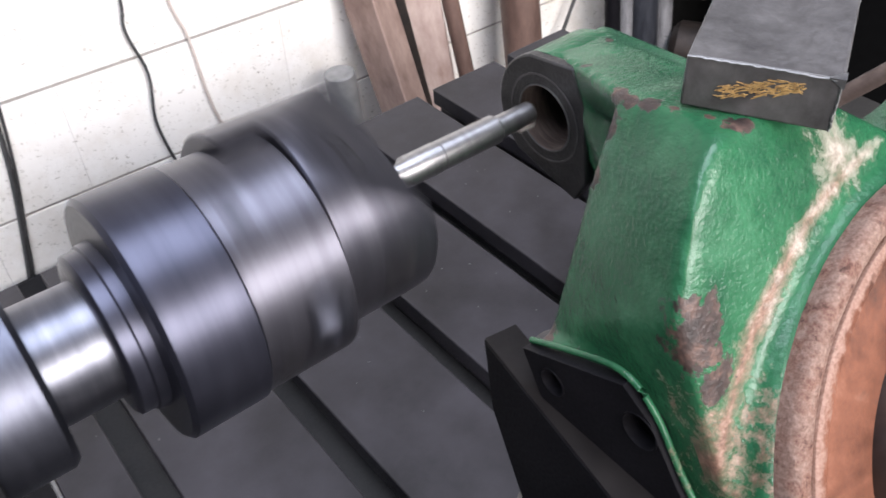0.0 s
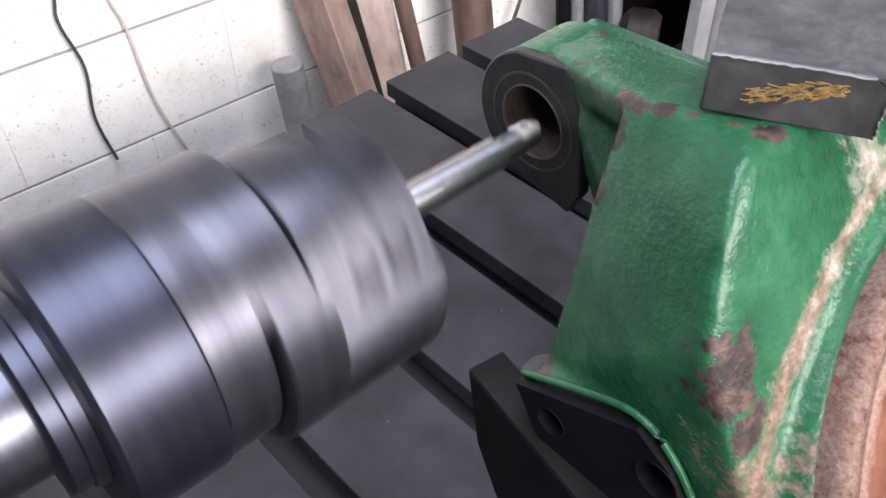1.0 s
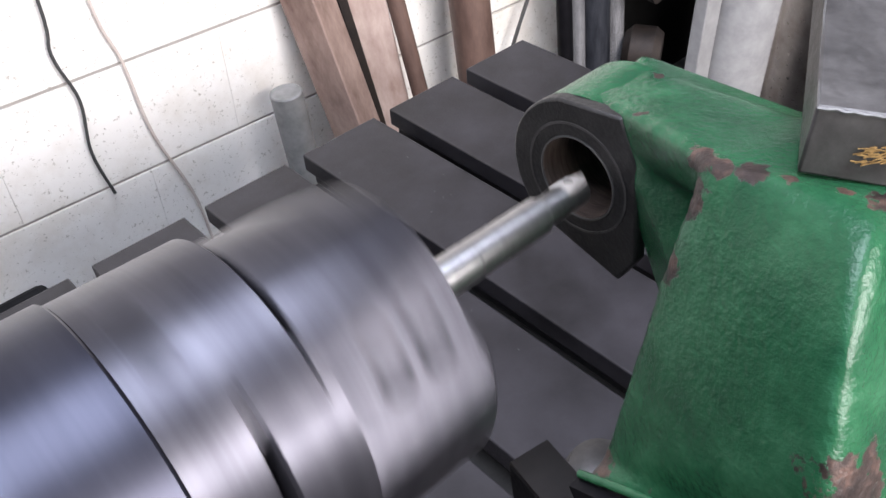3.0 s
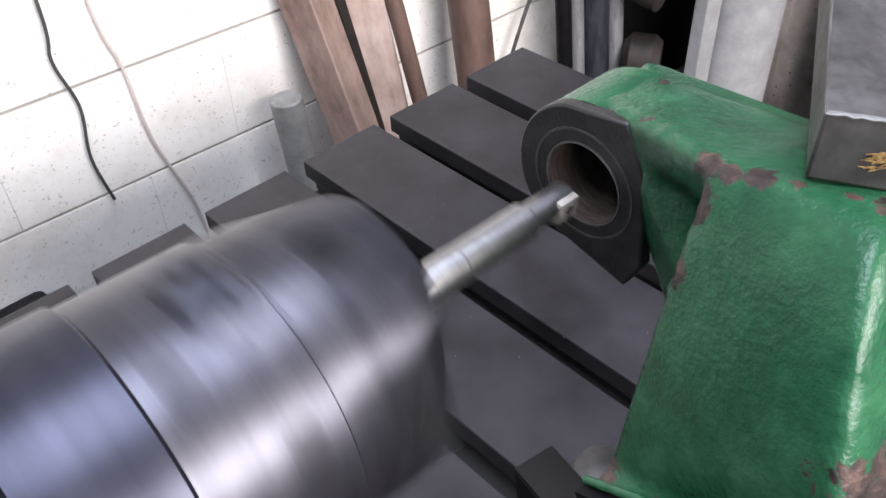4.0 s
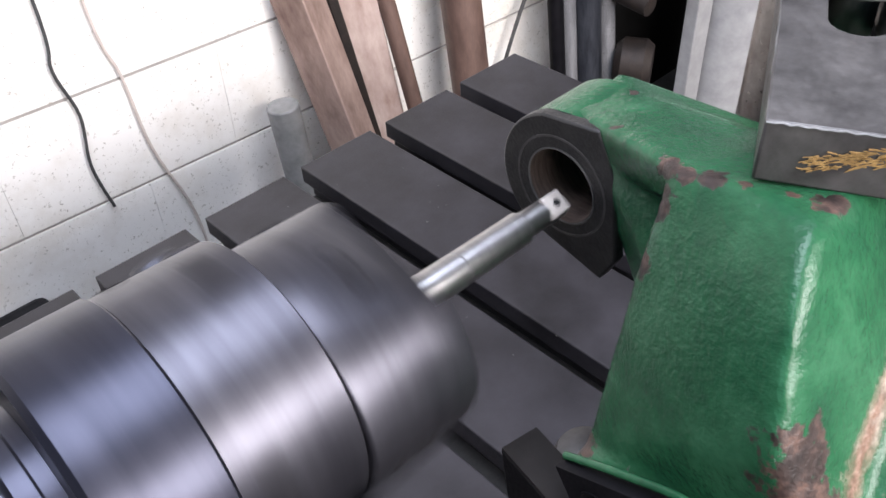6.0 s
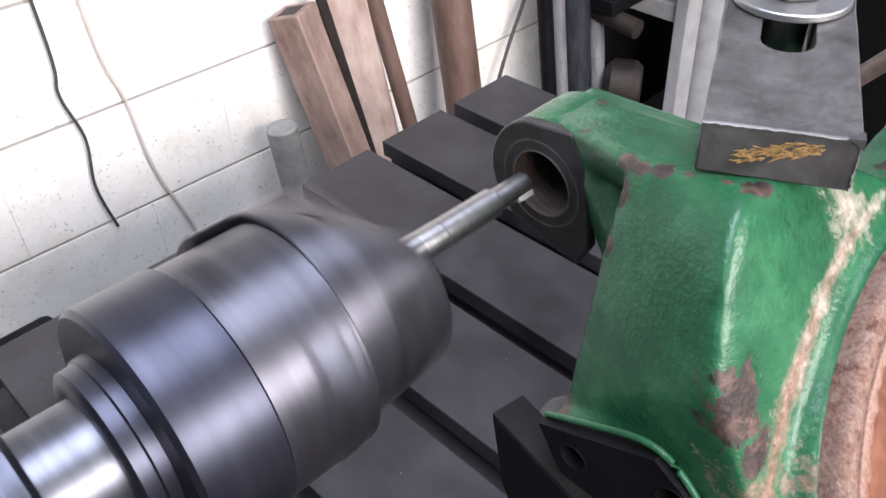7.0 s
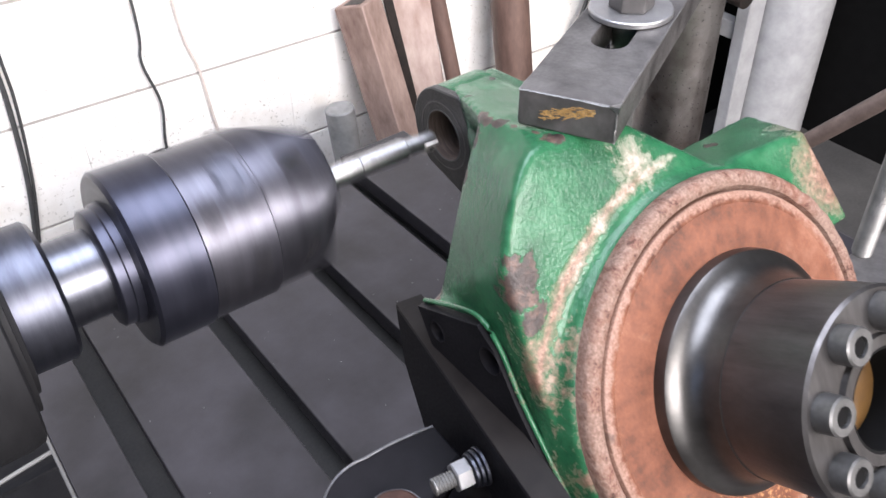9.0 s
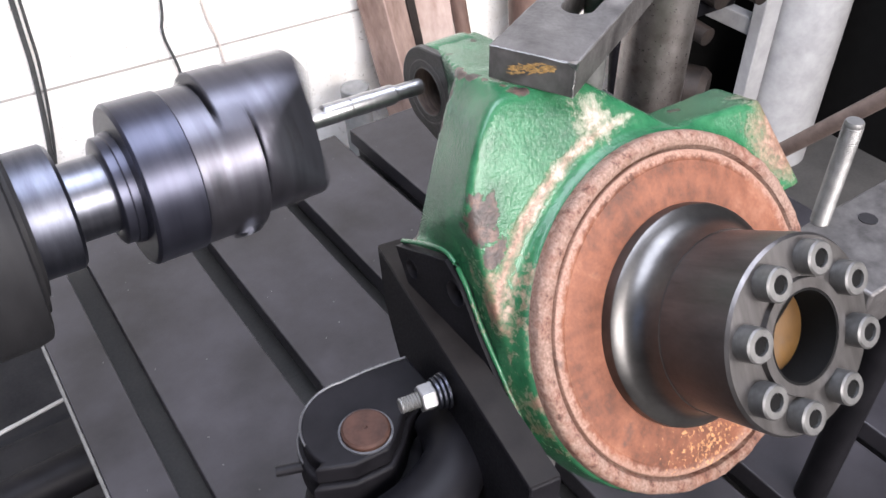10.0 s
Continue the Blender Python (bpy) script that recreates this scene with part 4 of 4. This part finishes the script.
def square_bar(a, b):
    return lambda length: box(-a / 2, a / 2, -b / 2, b / 2, 0, length)


def round_bar(r):
    def make(length):
        return tube([(0, 0, 0), (0, 0, length)], r, 24)
    return make


box_bar = leaning("square_bar", "rusty square hollow steel bar leaning on the wall", "steel bar", square_bar(0.075, 0.075), (0.47, 0.40, 0.0), (0.385, 0.575, 0.79), RUSTY)
bar_end = (Vector((0.385, 0.575, 0.79)) - Vector((0.47, 0.40, 0.0))).length
# Solid dark block at the bar's end paints the shade inside it.
part("hollow_end", box(-0.022, 0.022, -0.022, 0.022, bar_end - 0.01, bar_end + 0.0006), DARKRUST, box_bar, "dark end block painted as the shade in the hollow")
leaning("flat_bar", "dark brown narrow flat bar leaning on the wall", "steel bar", square_bar(0.032, 0.02), (0.567, 0.5, 0.0), (0.40, 0.575, 1.1), DARKRUST)
leaning("steel_plank", "pale pinkish rusty wide flat bar leaning on the wall", "steel bar", square_bar(0.014, 0.09), (0.607, 0.54, 0.0), (0.485, 0.598, 1.1), PALERUST)
leaning("rusty_pipe", "thin brown pipe leaning on the wall", "pipe", round_bar(0.019), (0.66, 0.45, 0.0), (0.554, 0.59, 1.0), BROWNPIPE)
leaning("brown_pipe", "thick brown pipe leaning on the wall", "pipe", round_bar(0.046), (0.785, 0.45, 0.0), (0.745, 0.57, 1.3), BROWNPIPE)
leaning("steel_pipe", "short grey pipe standing by the wall", "pipe", round_bar(0.033), (0.31, 0.51, 0.0), (0.287, 0.53, 0.585), GALV)
for x, r, stock_metal, words in ((1.07, 0.02, DARKSTEEL, "black round steel bar leaning on the wall"), (1.115, 0.021, CHROME, "bright round steel bar leaning on the wall"),
                                 (1.185, 0.04, BLUEDBAR, "thick blue-grey round bar leaning on the wall"), (1.265, 0.026, CHROME, "bright round steel bar leaning on the wall")):
    tagged(leaning("round_bar", words, "steel bar", round_bar(r), (x, 0.44, 0.0), (x, 0.56, 1.2), stock_metal), group="round bars by the wall")

wire = thing("hanging_wire", "thin dark wire hanging down the wall", "wire")
part("strand", tube(spline([(-0.07, 0.61, 1.3), (-0.072, 0.61, 0.883), (-0.084, 0.61, 0.788), (-0.068, 0.61, 0.693), (-0.082, 0.61, 0.591), (-0.069, 0.61, 0.49)]), 0.003), CABLE, wire)
wire = thing("hanging_wire", "thin pale wire hanging down the wall", "wire")
part("strand", tube(spline([(0.0, 0.612, 1.3), (0.005, 0.612, 0.856), (0.025, 0.612, 0.731), (0.037, 0.612, 0.569), (0.082, 0.612, 0.376), (0.09, 0.612, 0.1)]), 0.003), PALECABLE, wire)

cable = thing("wall_cable", "dark cable clipped to the wall", "cable")
part("strand", tube(spline([(-0.31, 0.61, 1.4), (-0.329, 0.61, 0.9), (-0.335, 0.61, 0.775), (-0.354, 0.61, 0.621), (-0.385, 0.61, 0.48), (-0.42, 0.61, 0.34)]), 0.005), CABLE, cable)
part("strand", tube(spline([(-0.30, 0.612, 1.4), (-0.316, 0.612, 0.9), (-0.322, 0.612, 0.775), (-0.345, 0.612, 0.621), (-0.378, 0.612, 0.48), (-0.41, 0.612, 0.34)]), 0.003), CABLE, cable)
thin = thing("thin_cable", "thin black cable hanging in front of the wall", "cable")
part("strand", tube(spline([(1.16, 0.58, 0.9), (1.1, 0.58, 0.62), (1.02, 0.58, 0.46), (0.9, 0.58, 0.2)]), 0.005), CABLE, thin)

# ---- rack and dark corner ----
# Black sheet added over the bright wall, as the unlit corner.
structure("backdrop_dark_corner", box(1.38, 1.899, 0.585, 0.6, 0.0, 3.0), VOID, "black sheet added for the dark unlit corner behind the rack")
rack = thing("stock_rack", "pale grey steel rack holding dark stock", "rack")
part("post", box(1.45, 1.52, 0.32, 0.36, 0.0, 1.6), WHITEPAINT, rack, bevel=0.003)
part("bracket", box(1.46, 1.5, 0.3605, 0.57, 0.44, 0.49), WHITEPAINT, rack, bevel=0.003)
part("bracket", box(1.46, 1.5, 0.3605, 0.57, 0.0, 0.05), WHITEPAINT, rack, bevel=0.003)
column = thing("white_column", "white painted round steel column", "column")
part("shaft", lathe([(0.0, 0.115), (3.2, 0.115)], 48), WHITEPAINT, column, m=pose(1.66, 0.33, 0, 0, -90, 0))
for k, (x, y, z, r, l) in enumerate(((1.3, 0.5, 0.6, 0.035, 0.3), (1.36, 0.45, 0.62, 0.03, 0.35), (1.26, 0.47, 0.5, 0.025, 0.25))):
    stock = thing("stock_bar", "dark rusty round stock lying on the rack", "steel stock", group="stock on the rack")
    part("length", tube([(x, y - l / 2, z), (x, y + 0.08, z + 0.02)], r, 24), DARKRUST, stock)
chuck = thing("chuck_disc", "dark rusty round casting on the rack", "casting")
part("disc", lathe([(0.0, 0.05), (0.02, 0.07), (0.08, 0.07), (0.1, 0.055)], 48), DARKRUST, chuck, m=pose(1.28, 0.45, 0.3, 0, 0, -60))
block = thing("stock_block", "dark oily steel block on the rack", "steel block")
part("block", box(1.22, 1.42, 0.4, 0.52, 0.53, 0.57), DARKSTEEL, block, bevel=0.004)
lever = thing("lever_rod", "brownish steel lever rod slanting over the table", "lever")
part("rod", tube([(0.8, 0.281, 0.0), (0.8, -0.5, 0.965)], 0.015, 20), LEVER, lever)

# ---- wall blocks ----
def wall_blocks():
    COURSE, LENGTH, JOINT = 0.2265, 0.45, 0.008
    z0 = 0.4975
    for row in range(-2, 6):
        lo, hi = z0 + (row - 1) * COURSE + JOINT / 2, z0 + row * COURSE - JOINT / 2
        lo = max(lo, 0.0)
        if hi <= lo:
            continue
        for c in range(-3, 4):
            x0 = c * LENGTH + (0.2 if row % 2 else 0.0)
            part("block", box(x0 + 0.0004, x0 + LENGTH - 0.0004, WALL_Y, WALL_Y + 0.01, lo, hi), BLOCK, wall_n, smooth=False)


wall_blocks()
wall_n.matrix_world = pose(0, 0, 0, 0, 1.6, 0)


def motions():
    # the head's angle at each half second, with whole turns between: about 320 a minute
    angles = [(0.0, 224), (0.5, 165), (1.0, 19), (1.5, 326), (2.0, 174), (2.5, 120), (4.0, 139), (4.5, 85), (5.0, 241), (5.5, 187), (7.0, 195), (7.5, 157), (8.0, 3), (8.5, 260), (9.0, 164), (9.5, 106), (10.0, 270)]
    times, turns = [0.0], [224.0]
    for (t0, a0), (t1, a1) in zip(angles, angles[1:]):
        usual = 1960.0 * (t1 - t0)
        turns.append(turns[-1] + usual + (a1 - a0 - usual + 180.0) % 360.0 - 180.0)
        times.append(t1)
    rows = []
    for k in range(301):
        rows.append((k / 30, AXIS @ pose(0, 0, 0, float(np.interp(k / 30, times, turns)) % 360.0, 0, 0)))
    walk(boring_head, rows)


motions()
